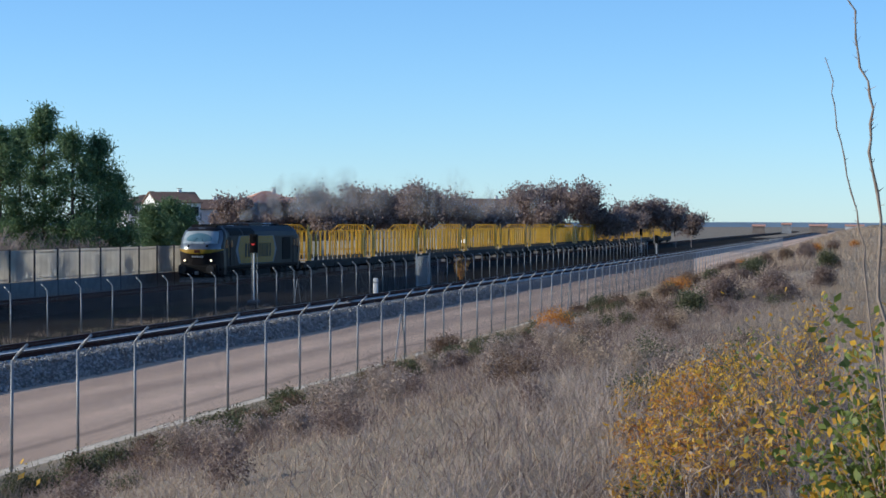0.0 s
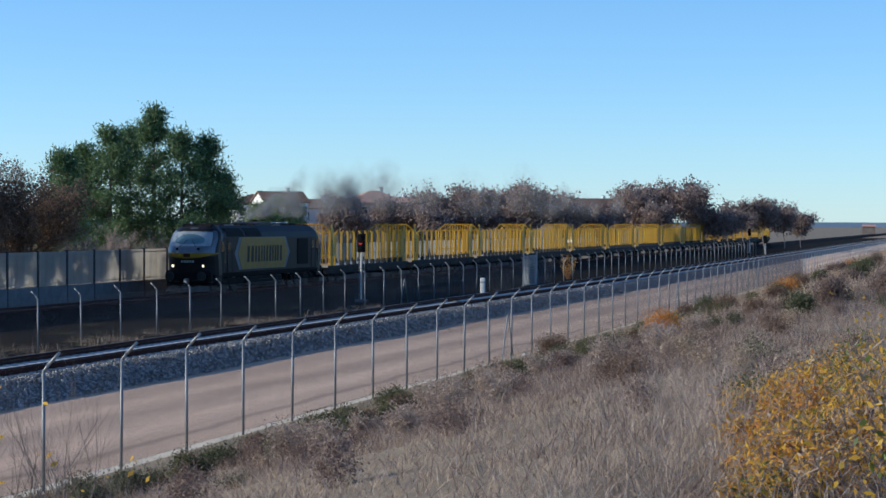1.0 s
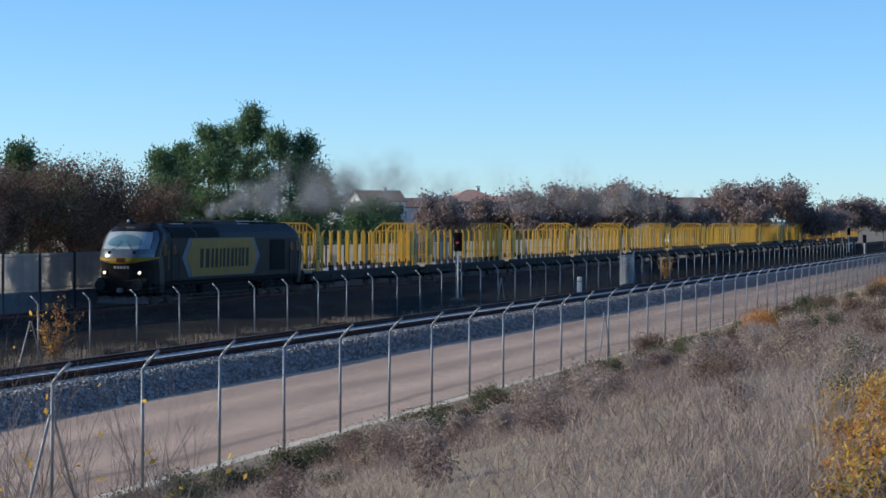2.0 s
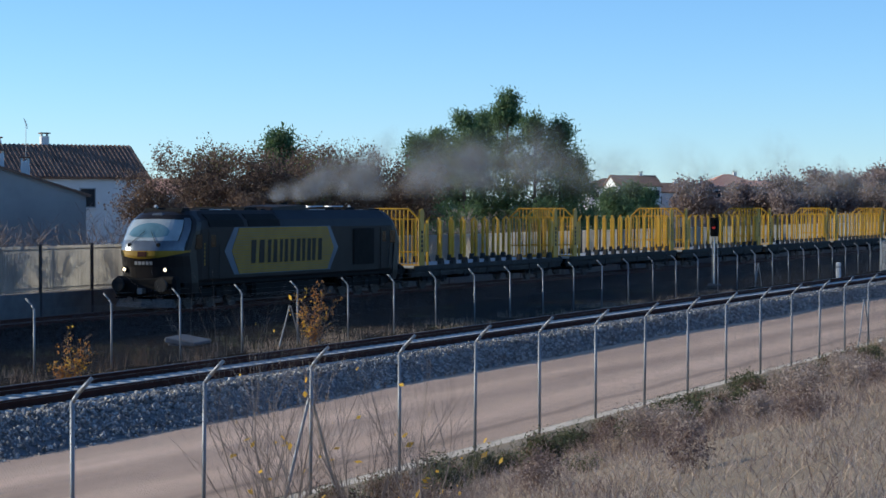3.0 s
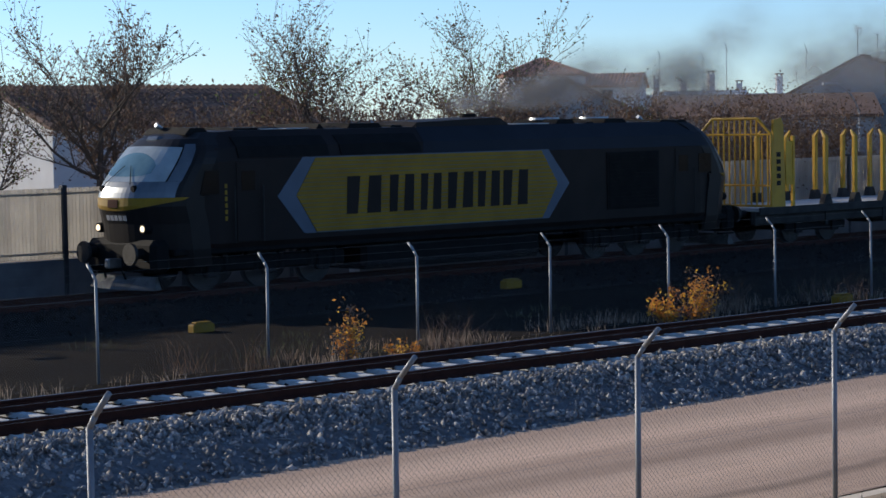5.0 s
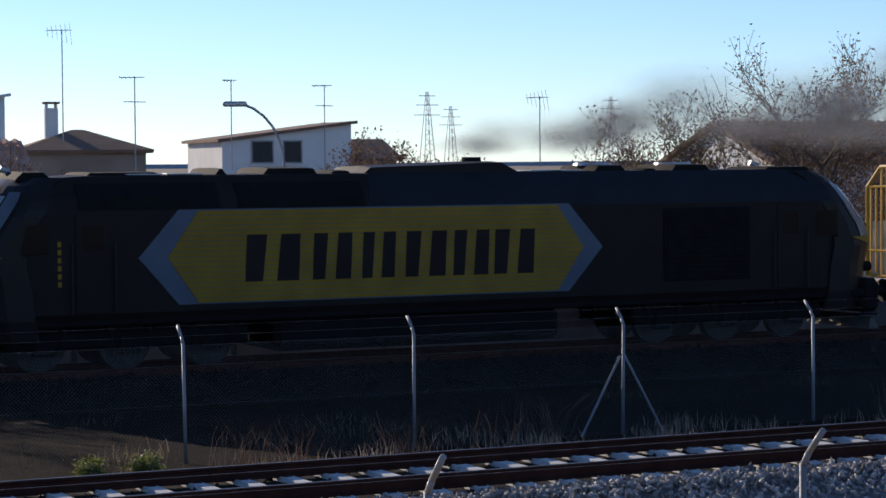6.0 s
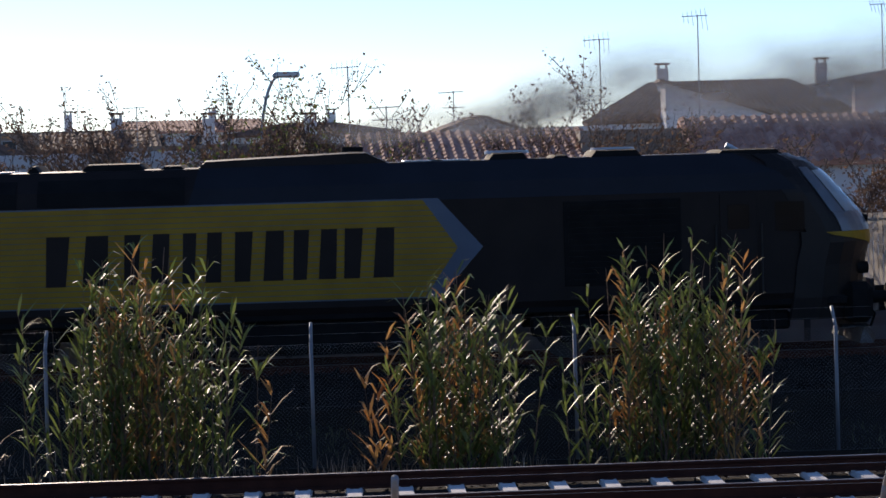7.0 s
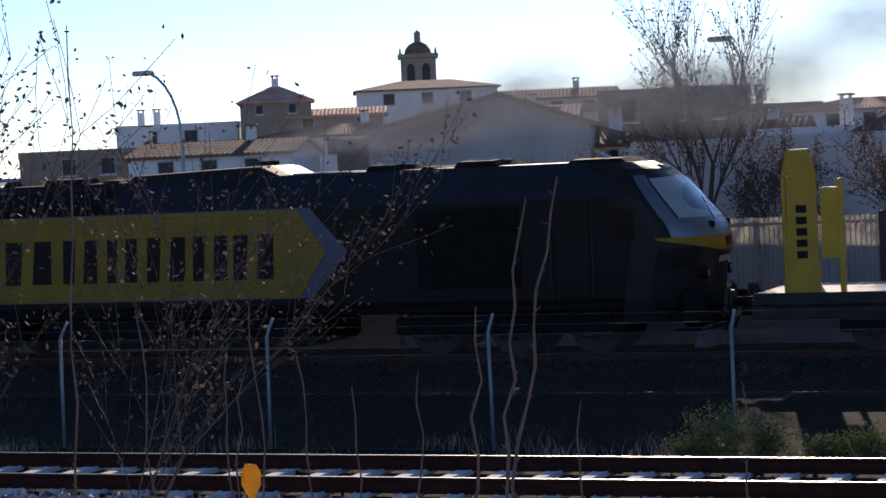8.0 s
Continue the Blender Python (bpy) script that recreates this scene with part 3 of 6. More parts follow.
def make_tracks():
    bed("ballast_bed_near", NEAR_Y, -0.235, -0.70, 1.62, 0.83, "ballast", "fresh grey crushed stone ballast bed")
    bed("ballast_bed_far", TRAIN_Y, TRAIN_Z - 0.16, -1.02, 1.7, 1.5, "old_stone", "older dark crushed stone ballast bed, blackened further for shade")
    near = make_track("track_near", NEAR_Y, 0.0, "empty railway track with rusty rails on concrete sleepers")
    far = make_track("track_far", TRAIN_Y, TRAIN_Z, "railway track in use on dark ballast")
    rng = np.random.default_rng(3)
    solid("crib", sheet("crib", sorted({*np.arange(-70, 380, 6.0), 600}), [NEAR_Y + d for d in (-1.16, -0.6, 0.0, 0.6, 1.16)], lambda x, y: -0.212 + 0.012 * noise.noise(Vector((x * 0.9, y * 2, 5))), "crib"), "dark ballast between the sleepers", "track bed", kind="structure")
    lo = NEAR_Y - 2.45
    prof = ((lo, lo + 0.46, lo + 0.83, NEAR_Y - 1.25), (-0.66, -0.40, -0.205, -0.2))
    back = ((NEAR_Y + 1.25, NEAR_Y + 1.4, NEAR_Y + 1.6, NEAR_Y + 1.8), (-0.2, -0.2, -0.205, -0.33))
    stones("ballast_stones", 6000, (-24, 90), back, 0.036, "stone", "loose grey granite ballast stones", rng)
    stones("ballast_stones", 12000, (4, 110), ((NEAR_Y - 1.85, NEAR_Y - 1.65, NEAR_Y - 1.45, NEAR_Y - 1.22), (-0.24, -0.185, -0.18, -0.18)), 0.036, "stone", "loose grey granite ballast stones", rng)
    stones("crib_stones", 7000, (-24, 90), ((NEAR_Y - 1.1, NEAR_Y - 0.5, NEAR_Y, NEAR_Y + 1.1), (-0.218,) * 4), 0.028, "crib", "dark stones between the sleepers", rng)
    stones("ballast_stones", 27000, (4, 60), prof, 0.036, "stone", "loose grey granite ballast stones", rng)
    stones("ballast_stones", 11000, (60, 130), prof, 0.05, "stone", "loose grey granite ballast stones", rng)
    stones("ballast_stones", 7000, (-24, 4), prof, 0.036, "stone", "loose grey granite ballast stones", rng)
    lo = TRAIN_Y - 3.2
    stones("old_ballast_stones", 11000, (-30, 100), ((lo, lo + 0.8, lo + 1.5, TRAIN_Y), (-1.0, -0.74, -0.551, -0.551)), 0.045, "old_stone", "dark weathered ballast stones, blackened further for shade", rng)
    return near, far


def make_sleepers(near, far):
    """Concrete sleepers: the nearest ones singly, those far off joined."""
    b = Build()
    b.loft([[(-w, y, -0.20), (w, y, -0.20), (w * 0.86, y, z), (-w * 0.86, y, z)] for y, w, z in ((-1.2, 0.10, -0.14), (-0.95, 0.105, -0.13), (-0.5, 0.09, -0.122), (0.5, 0.09, -0.122), (0.95, 0.105, -0.13), (1.2, 0.10, -0.14))])
    me = b.mesh("sleeper", "sleeper")
    clip = Build()
    for s in (-1, 1):
        for e in (-0.11, 0.11):
            clip.box(-0.05, 0.05, s * GAUGE / 2 + e - 0.03, s * GAUGE / 2 + e + 0.03, -0.15, -0.115)
    cm = clip.mesh("rail_clip", "rail_rust")
    for k in range(220):
        o = part("sleeper", me, "", near, at=place(-22 + k * 0.551, 0, -0.03, 0, 0, random.uniform(-0.4, 0.4)))
        if k < 130:
            part("rail_clip", cm, "", o)
    for tr, x0, x1 in ((near, 101.2, 420), (far, -120, 420)):
        j = Build()
        for k in range(int((x1 - x0) / 0.551)):
            j.box(x0 + k * 0.551 - 0.13, x0 + k * 0.551 + 0.13, -1.3, 1.3, -0.24, -0.17)
        tagged(part("far_sleepers", j, "sleeper" if tr is near else "plinth", tr), kind="stuff")


# ---- fences ----
def post_mesh(lean, height, arm):
    """A galvanised tube post whose head leans outwards."""
    b = Build().path([(0, 0, -0.1), (0, 0, height)], 0.027, 8)
    b.path([(0, 0, height - 0.01), (0, lean * arm * 0.25, height + arm * 0.3), (0, lean * arm * 0.8, height + arm * 0.85)], 0.024, 8)
    return b.mesh("post", "zinc", True)


def wire_net(x0, x1, z0, z1, pitch, w):
    """Chain link: two sets of slanting wires, each wire a thin bent strip."""
    v, f = [], []
    run = z1 - z0
    n = int((x1 - x0) / pitch)
    xs = x0 + np.arange(n) * pitch
    for s, dy in ((1, 0.0), (-1, 0.006)):
        a = np.stack([xs, np.full(n, dy), np.full(n, z0)], 1)
        b = np.stack([xs + s * run, np.full(n, dy), np.full(n, z1)], 1)
        o = np.array([w * 0.7, 0, -s * w * 0.7])
        q = np.array([0, w, 0])
        k = sum(len(x) for x in v)
        v.append(np.stack([a - o, a + o, b + o, b - o, a - q, a + q, b + q, b - q], 1).reshape(-1, 3))
        i = (np.arange(n) * 8)[:, None] + k
        f += [i + np.array([0, 1, 2, 3]), i + np.array([4, 5, 6, 7])]
    return arrays("wire_mesh", np.concatenate(v), np.concatenate(f), "wire")


def make_fence(name, y, base, head, arm, lean, x_first, step, first, last, braces, pitch, label, net):
    fence = thing(name, label, "fence", place(0, y, base), kind="structure")
    me = post_mesh(lean, head - base, arm)
    for k in range(first, last):
        part("post", me, "", fence, at=place(x_first + k * step, 0, 0, random.uniform(-0.5, 0.5), random.uniform(-0.6, 0.6), 0))
    for x in braces:
        for s in (-1, 1):
            part("brace", Build().tube((x + s * 0.8, 0.0, -0.05), (x + s * 0.04, 0, 1.3), 0.022, 0.022, 8), "zinc", fence)
    x0, x1 = x_first + first * step, x_first + last * step
    tagged(part("wire_mesh", wire_net(net[0], net[1], 0.02, head - base - 0.02, pitch, 0.0011), "wire", fence, "diamond chain-link wire mesh"), kind="stuff")
    for dy, z, n in ((0, 0.05, 1), (0, (head - base) * 0.5, 1), (0, head - base - 0.03, 1), (lean * arm * 0.3, head - base + arm * 0.35, 2), (lean * arm * 0.75, head - base + arm * 0.8, 2)):
        part("strand", Build().tube((x0, dy, z), (x1, dy, z), 0.0015, 0.0015, 4), "wire", fence)
    return fence


def make_fences():
    make_fence("fence_near", FENCE_1, -0.5, 1.24, 0.32, -1, 36.625, 3.031, -12, 100, (27.53, 63.4, 100.0, 136.0, 172.0), 0.058, "galvanised chain-link fence with bent-headed posts along the road", (0, 170))
    make_fence("fence_middle", FENCE_2, -0.95, 0.85, 0.30, 1, 17.92, 3.683, -14, 80, (17.92, 61.6, 118.0, 155.0), 0.058, "galvanised chain-link fence with bent-headed posts between the tracks", (-30, 160))
    # slatted boundary fence behind the train on a concrete plinth
    f3 = thing("fence_boundary", "boundary fence of pale grey upright slats on a concrete plinth", "fence", place(0, FENCE_3, 0), kind="structure")
    b = Build()
    for k in range(33):
        x = 0.05 + k * 0.107
        b.box(x, x + 0.088, -0.012, 0.012, 0.2, 1.92)
    b.box(0, 3.56, -0.02, -0.012, 0.3, 0.36).box(0, 3.56, -0.02, -0.012, 1.75, 1.81)
    me = b.mesh("slat_panel", "panel")
    pm = Build().cbox(-0.07, 0.07, -0.08, 0.08, -0.9, 1.99, 0.015).mesh("post", "dark_post")
    plm = Build().cbox(0.0, 3.6, -0.06, 0.1, -1.1, 0.17, 0.02).mesh("plinth", "plinth")
    for k in range(-26, 66):
        x = k * 3.6 - 1.2
        part("slat_panel", me, "", f3, at=place(x, 0, 0))
        part("post", pm, "", f3, at=place(x, 0, 0))
        part("plinth", plm, "", f3, at=place(x, 0, 0))


make_ground()
TRACKS = make_tracks()
make_fences()


# ---- the train ----
def mirrored(pts):
    return pts + [(x, -y, z) for x, y, z in reversed(pts)]


def body_ring(x, w, top, shoulder, low, crown):
    """Cross-section of the locomotive body at x; right half, then mirrored."""
    return mirrored([(x, w * 0.96, low), (x, w, low + 0.12), (x, w, shoulder), (x, w - 0.10, shoulder + (top - shoulder) * 0.45), (x, crown, top - 0.02), (x, crown * 0.55, top)])



def wheelset_mesh(r=0.46):
    b = Build()
    for s in (-1, 1):
        y = s * GAUGE / 2
        b.tube((0, y - 0.065, 0), (0, y + 0.065, 0), r, r, 28)
        b.tube((0, y - s * 0.085, 0), (0, y - s * 0.065, 0), r + 0.03, r + 0.03, 28)
        b.tube((0, y + s * 0.065, 0), (0, y + s * 0.1, 0), 0.13, 0.11, 12)
    b.tube((0, -0.8, 0), (0, 0.8, 0), 0.08, 0.08, 10)
    return b.mesh("wheelset", "wheel")


def hexagon(x0, x1, z0, z1, tip):
    zm = (z0 + z1) / 2
    return [(x0, zm), (x0 + tip, z1), (x1 - tip, z1), (x1, zm), (x1 - tip, z0), (x0 + tip, z0)]


CAB_FRONT = ((0.5, 0.95, 1.6, 2.0, 2.25, 2.5, 3.3, 3.52, 3.66), (11.02, 11.10, 11.17, 11.27, 11.25, 11.13, 10.42, 10.12, 9.75))


def cab_patch(q, u0, u1, lo, hi, out, nu=16, nz=6, thick=0.04):
    """A piece of the rounded cab front: u runs across it (-1 to 1, further round the sides), lo and hi are heights or functions of u."""
    def skin(u, z, o):
        a = min(abs(u), 1.0)
        x = lerp(z, *CAB_FRONT) - lerp(z, (2.5, 3.3, 3.66), (0.95, 0.75, 0.35)) * a ** 3.2 - max(0.0, abs(u) - 1.0)
        y = lerp(z, (0.5, 1.0, 3.0, 3.31, 3.68), (1.38, 1.435, 1.435, 1.335, 0.95)) * math.copysign(a, u)
        return (q(x + o * (1.0 - 0.7 * a)), y * (1 + o * a * 0.7), z)
    low, high = (f if callable(f) else (lambda u, v=f: v) for f in (lo, hi))
    us = [u0 + (u1 - u0) * i / nu for i in range(nu + 1)]
    grid = [[skin(u, low(u) + (high(u) - low(u)) * j / nz, o) for u in us for j in range(nz + 1)] for o in (out, out - thick)]
    m, n = nz + 1, len(grid[0])
    faces = []
    for i in range(nu):
        for j in range(nz):
            f = (i * m + j, (i + 1) * m + j, (i + 1) * m + j + 1, i * m + j + 1)
            faces += [f, tuple(k + n for k in f[::-1])]
    rim = [i * m for i in range(nu + 1)] + [nu * m + j for j in range(1, m)] + [i * m + nz for i in range(nu - 1, -1, -1)] + [j for j in range(nz - 1, 0, -1)]
    faces += [(a, b, b + n, a + n) for a, b in zip(rim, rim[1:] + rim[:1])]
    return Build().poly(grid[0] + grid[1], faces)


def make_locomotive():
    loco = thing("locomotive", "dark navy diesel locomotive with yellow side panels and silver nose", "locomotive")
    W = 1.44
    stations = [(-10.1, 1.30, 3.2, 2.7, 0.98, 0.85), (-9.62, 1.40, 3.54, 2.9, 0.98, 0.92), (-9.35, W, 3.65, 2.97, 0.98, 0.94), (-8.6, W, 3.70, 3.0, 0.98, 0.95)]
    back = [(0.4 - s[0], *s[1:]) for s in reversed(stations)]
    stations = [(s[0] + 1.9, *s[1:]) for s in stations]
    body = part("body", Build().loft([body_ring(*s) for s in stations + back]), "navy", loco, "dark navy body with a grimy side")
    # blue upper band on the flank and over the shoulder
    for s in (-1, 1):
        band = Build()
        prof = [(W + 0.006, 3.0), (W - 0.094, 3.315), (0.96, 3.688)]
        for (ya, za), (yb, zb) in zip(prof, prof[1:]):
            xa = (-1.0, 10.1) if za < 3.2 else (-0.9, 9.8)
            xb = (-0.9, 9.8) if zb < 3.6 else (-0.8, 9.0)
            band.poly([(xa[0], s * ya, za), (xa[1], s * ya, za), (xb[1], s * yb, zb), (xb[0], s * yb, zb), (xa[0], s * (ya - 0.03), za), (xa[1], s * (ya - 0.03), za), (xb[1], s * (yb - 0.03), zb), (xb[0], s * (yb - 0.03), zb)],
                      [(0, 1, 2, 3), (4, 5, 6, 7), (0, 1, 5, 4), (2, 3, 7, 6), (1, 2, 6, 5), (0, 3, 7, 4)])
        part("shoulder_band", band, "blue", body, "blue painted band along the roof's shoulder")
        # side panel: light blue hexagon with ribbed yellow slats over it
        y = s * W
        border = part("panel_border", Build().prism(hexagon(-5.72, 4.32, 1.22, 3.03, 0.8), min(y, y + s * 0.012), max(y, y + s * 0.012)), "light_blue", body, "light blue hexagonal border")
        z0, z1, zm, nr = 1.24, 3.01, 2.125, 18
        h = (z1 - z0) / nr
        for k in range(nr):
            za, zb = z0 + k * h + 0.007, z0 + (k + 1) * h - 0.007

            def edge(z):
                return 0.62 * abs(z - zm) / (z1 - zm)
            rib = Build().prism([(-5.15 + edge(za), za), (3.86 - edge(za), za), (3.86 - edge(zb), zb), (-5.15 + edge(zb), zb)], min(y + s * 0.012, y + s * 0.03), max(y + s * 0.012, y + s * 0.03))
            part("panel_rib", rib, "yellow", border, "yellow painted rib of the side panel")
        # maker's mark: plain dark slanted blocks
        for xa, xb, slant in ((-3.65, -2.42, 0.0), (-2.25, -1.32, 0.0), (-1.2, -0.38, 0.0), (-0.26, 0.74, 0.0), (0.80, 1.70, 0.0), (1.72, 2.74, 0.0)):
            if s > 0:
                xa, xb = -1.0 - xb, -1.0 - xa
            w = (xb - xa)
            mark = Build().prism([(xa + 0.06, 1.62), (xa + 0.34 * w, 1.62), (xa + 0.42 * w, 2.53), (xa + 0.10, 2.53)], min(y + s * 0.03, y + s * 0.038), max(y + s * 0.03, y + s * 0.038))
            part("mark_bar", mark, "navy", border, "dark slanted block of a painted mark")
            mark = Build().prism([(xa + 0.58 * w, 1.62), (xb - 0.06, 1.62), (xb - 0.02, 2.53), (xa + 0.66 * w, 2.53)], min(y + s * 0.03, y + s * 0.038), max(y + s * 0.03, y + s * 0.038))
            part("mark_bar", mark, "navy", border, "dark slanted block of a painted mark")
        # radiator grille with slats, doors, lettering bars, handrails
        part("grille", Build().cbox(5.8, 7.95, min(y, y + s * 0.025), max(y, y + s * 0.025), 1.35, 2.9, 0.01), "black", body, "black radiator grille")
        sl = Build()
        for k in range(14):
            sl.box(5.88, 7.87, min(y + s * 0.025, y + s * 0.05), max(y + s * 0.025, y + s * 0.05), 1.42 + k * 0.105, 1.47 + k * 0.105)
        part("grille_slats", sl, "black", body)
        for xa, xb in ((-6.85, -4.08), (-3.7, -1.05)):
            intake = Build()
            for (ya, za), (yb, zb) in (((W + 0.012, 3.06), (W - 0.082, 3.315)), ((W - 0.082, 3.315), (1.13, 3.54))):
                intake.poly([(x, s * (y - e), z) for e in (0.0, 0.04) for x, y, z in ((xa, ya, za), (xb, ya, za), (xb, yb, zb), (xa, yb, zb))], [(0, 1, 2, 3), (7, 6, 5, 4), (0, 4, 5, 1), (1, 5, 6, 2), (2, 6, 7, 3), (3, 7, 4, 0)])
            part("air_intake", intake, "black", body, "long black air intake panel")
        for x, e in ((-6.6, -0.68), (9.0, 0.2)):
            part("cab_door", Build().cbox(x - 0.34, x + 0.34, min(y, y + s * 0.02), max(y, y + s * 0.02), 1.12, 2.95, 0.02), "navy", body, "narrow cab door")
            part("door_window", Build().cbox(x - 0.2, x + 0.2, min(y + s * 0.02, y + s * 0.026), max(y + s * 0.02, y + s * 0.026), 2.3, 2.75, 0.01), "cab_glass", body)
            bars = Build()
            for k in range(6):
                bars.box(x + e, x + e + 0.07, min(y, y + s * 0.008), max(y, y + s * 0.008), 1.62 + k * 0.15, 1.72 + k * 0.15)
            part("lettering", bars, "yellow" if x < 0 else "wagon_grey", body, "small upright row of painted marks")
            for e in (-0.42, 0.42):
                part("handrail", Build().tube((x + e, s * (W + 0.06), 1.1), (x + e, s * (W + 0.06), 2.4), 0.016, 0.016, 6), "wheel", body)
        for x in (-7.72, 9.95):
            part("cab_window", Build().prism([(x - 0.27, 2.25), (x + 0.27, 2.25), (x + 0.27, 2.78), (x - 0.12 if x < 0 else x - 0.27, 2.78)], min(s * 1.436, s * 1.452), max(s * 1.436, s * 1.452)), "cab_glass", body, "cab side window")
    # roof gear
    part("exhaust_hood", Build().loft([mirrored([(x, w, 3.6), (x, w - 0.03, z), (x, w * 0.5, z + 0.03)]) for x, w, z in ((-0.85, 0.9, 3.66), (-0.7, 0.95, 3.80), (1.9, 0.95, 3.88), (2.25, 0.95, 3.88), (2.75, 0.9, 3.64))]), "navy", loco, "raised exhaust hood on the roof")
    part("exhaust_pipe", Build().tube((2.0, 0, 3.85), (2.0, 0, 4.0), 0.22, 0.2, 16), "black", loco)
    for x0, x1, z in ((-4.0, -3.65, 3.80), (-3.0, -1.75, 3.80), (-7.9, -7.2, 3.76), (-6.6, -5.0, 3.74), (4.45, 5.3, 3.80), (6.35, 7.4, 3.80), (8.7, 10.0, 3.74), (-1.6, -1.0, 3.74), (5.6, 6.1, 3.73)):
        part("roof_box", Build().loft([mirrored([(x, 0.85, 3.6), (x, 0.8, zz), (x, 0.4, zz + 0.02)]) for x, zz in ((x0, 3.62), (x0 + 0.15, z), (x1 - 0.15, z), (x1, 3.62))]), "black", loco, "dark roof housing")
    for x in (-5.4, -4.6, 3.3, 3.8):
        part("roof_walkway", Build().cbox(x - 0.36, x + 0.36, -0.9, 0.9, 3.69, 3.72, 0.01), "roof_metal", loco, "pale roof panel")
    for x in (4.9, 6.9):
        part("fan", Build().tube((x, 0, 3.8), (x, 0, 3.86), 0.42, 0.40, 20), "roof_metal", loco, "round roof fan")
    for x in (-7.6, 9.4):
        part("horn", Build().tube((x, 0.3, 3.7), (x - 0.3, 0.3, 3.84), 0.03, 0.06, 8), "roof_metal", loco)
    # noses
    for d in (-1, 1):
        def q(x):
            return x + 0.4 if d > 0 else 1.9 - x
        part("cab_front", cab_patch(q, -1.55, 1.55, 0.6, 2.2, 0.0, 24, 8, 0.08), "cab_paint", loco, "dark rounded lower cab front")
        part("cab_brow", cab_patch(q, -1.45, 1.45, 2.2, 3.66, 0.0, 24, 10, 0.08), "cab_paint", loco, "dark rounded cab head")
        part("nose_stripe", cab_patch(q, -1.08, 1.08, lambda u: 1.90 + 0.29 * (u / 1.08) ** 2, 2.2, 0.022, 24, 3), "yellow", loco, "yellow crescent band across the nose")
        part("nose", cab_patch(q, -0.92, 0.92, 2.203, 2.56, 0.022, 20, 3), "silver", loco, "silver-grey rounded nose")
        # Silver here stands in for sun glare on the cab's curved dark edges.
        for u in (-0.93, 0.81):
            part("pillar", cab_patch(q, u, u + 0.12, 2.563, 3.4, 0.022, 3, 6), "silver", loco, "windscreen pillar coloured silver for sun glare")
        pane = part("windscreen", cab_patch(q, -0.79, 0.79, 2.565, lambda u: 3.36 - 0.05 * u * u, 0.028, 16, 6), "dusty_glass", loco, "large raked dusty windscreen")
        part("wiped_arc", cab_patch(q, -0.55, 0.6, lambda v: 2.68 + 0.10 * (v / 0.6) ** 4, lambda v: 2.80 + 0.42 * math.sqrt(max(0.02, 1 - ((v - 0.02) / 0.6) ** 2)), 0.034, 16, 4), "glass", pane, "clear patch wiped in the dusty glass")
        part("roof_lamp", Build().cbox(min(q(9.85), q(10.16)), max(q(9.85), q(10.16)), -0.25, 0.25, 3.40, 3.58, 0.06), "silver", loco, "silver lamp housing over the windscreen")
        part("coupling_cover", cab_patch(q, -0.13, 0.13, 1.98, 2.16, 0.04, 4, 2), "rail_rust", loco, "rusty patch on the yellow band")
        for k in range(5):
            part("front_mark", cab_patch(q, -0.27 + 0.11 * k, -0.19 + 0.11 * k, 1.68, 1.80, 0.015, 2, 2), "shutter", loco, "small pale painted block")
        for s in (-1, 1):
            part("wiper", Build().tube((q(11.16), s * 0.5, 2.5), (q(10.84), s * 0.12, 2.92), 0.010, 0.008, 5), "black", loco)
            lamp = part("headlight", Build().tube((q(10.9), s * 0.86, 1.5), (q(11.1), s * 0.86, 1.5), 0.12, 0.11, 16), "black", loco)
            part("lens", Build().tube((q(11.095), s * 0.86, 1.5), (q(11.115), s * 0.86, 1.5), 0.075, 0.068, 16), "headlamp" if d < 0 else "glass", lamp, "lit warm headlight lens" if d < 0 else "unlit lens")
            part("upper_lamp", Build().tube((q(10.98), s * 0.6, 2.42), (q(11.17), s * 0.6, 2.4), 0.085, 0.075, 12), "black", loco)
            buf = part("buffer", Build().tube((q(11.1), s * 0.9, 0.95), (q(11.45), s * 0.9, 0.95), 0.13, 0.11, 14), "black", loco)
            part("buffer_head", Build().tube((q(11.45), s * 0.9, 0.95), (q(11.52), s * 0.9, 0.95), 0.26, 0.25, 18), "wheel", buf)
            part("step", Build().cbox(min(q(10.5), q(11.0)), max(q(10.5), q(11.0)), s * 1.2 - 0.12, s * 1.2 + 0.12, 0.42, 0.47, 0.01), "black", loco)
            part("brake_hose", Build().path([(q(11.1), s * 0.35, 0.8), (q(11.35), s * 0.36, 0.6), (q(11.25), s * 0.38, 0.35)], 0.025, 6), "black", loco)
        part("front_beam", Build().cbox(min(q(10.6), q(11.16)), max(q(10.6), q(11.12)), -1.30, 1.30, 0.5, 1.25, 0.12), "black", loco, "black buffer beam")
        part("coupler", Build().cbox(min(q(11.1), q(11.5)), max(q(11.1), q(11.5)), -0.1, 0.1, 0.6, 0.82, 0.03), "steel", loco)
        part("snow_plough", Build().poly([(q(11.25), 0, 0.42), (q(10.95), 1.15, 0.42), (q(10.95), -1.15, 0.42), (q(11.45), 0, 0.12), (q(11.1), 1.25, 0.12), (q(11.1), -1.25, 0.12), (q(10.85), 1.2, 0.12), (q(10.85), -1.2, 0.12)], [(0, 1, 4, 3), (0, 3, 5, 2), (1, 6, 4), (2, 5, 7), (3, 4, 6, 7, 5), (0, 2, 7, 6, 1)]), "plough", loco, "scuffed steel snow plough")
    # underframe
    part("underframe", Build().cbox(-8.7, 11.0, -1.38, 1.38, 0.86, 1.02, 0.03), "black", loco)
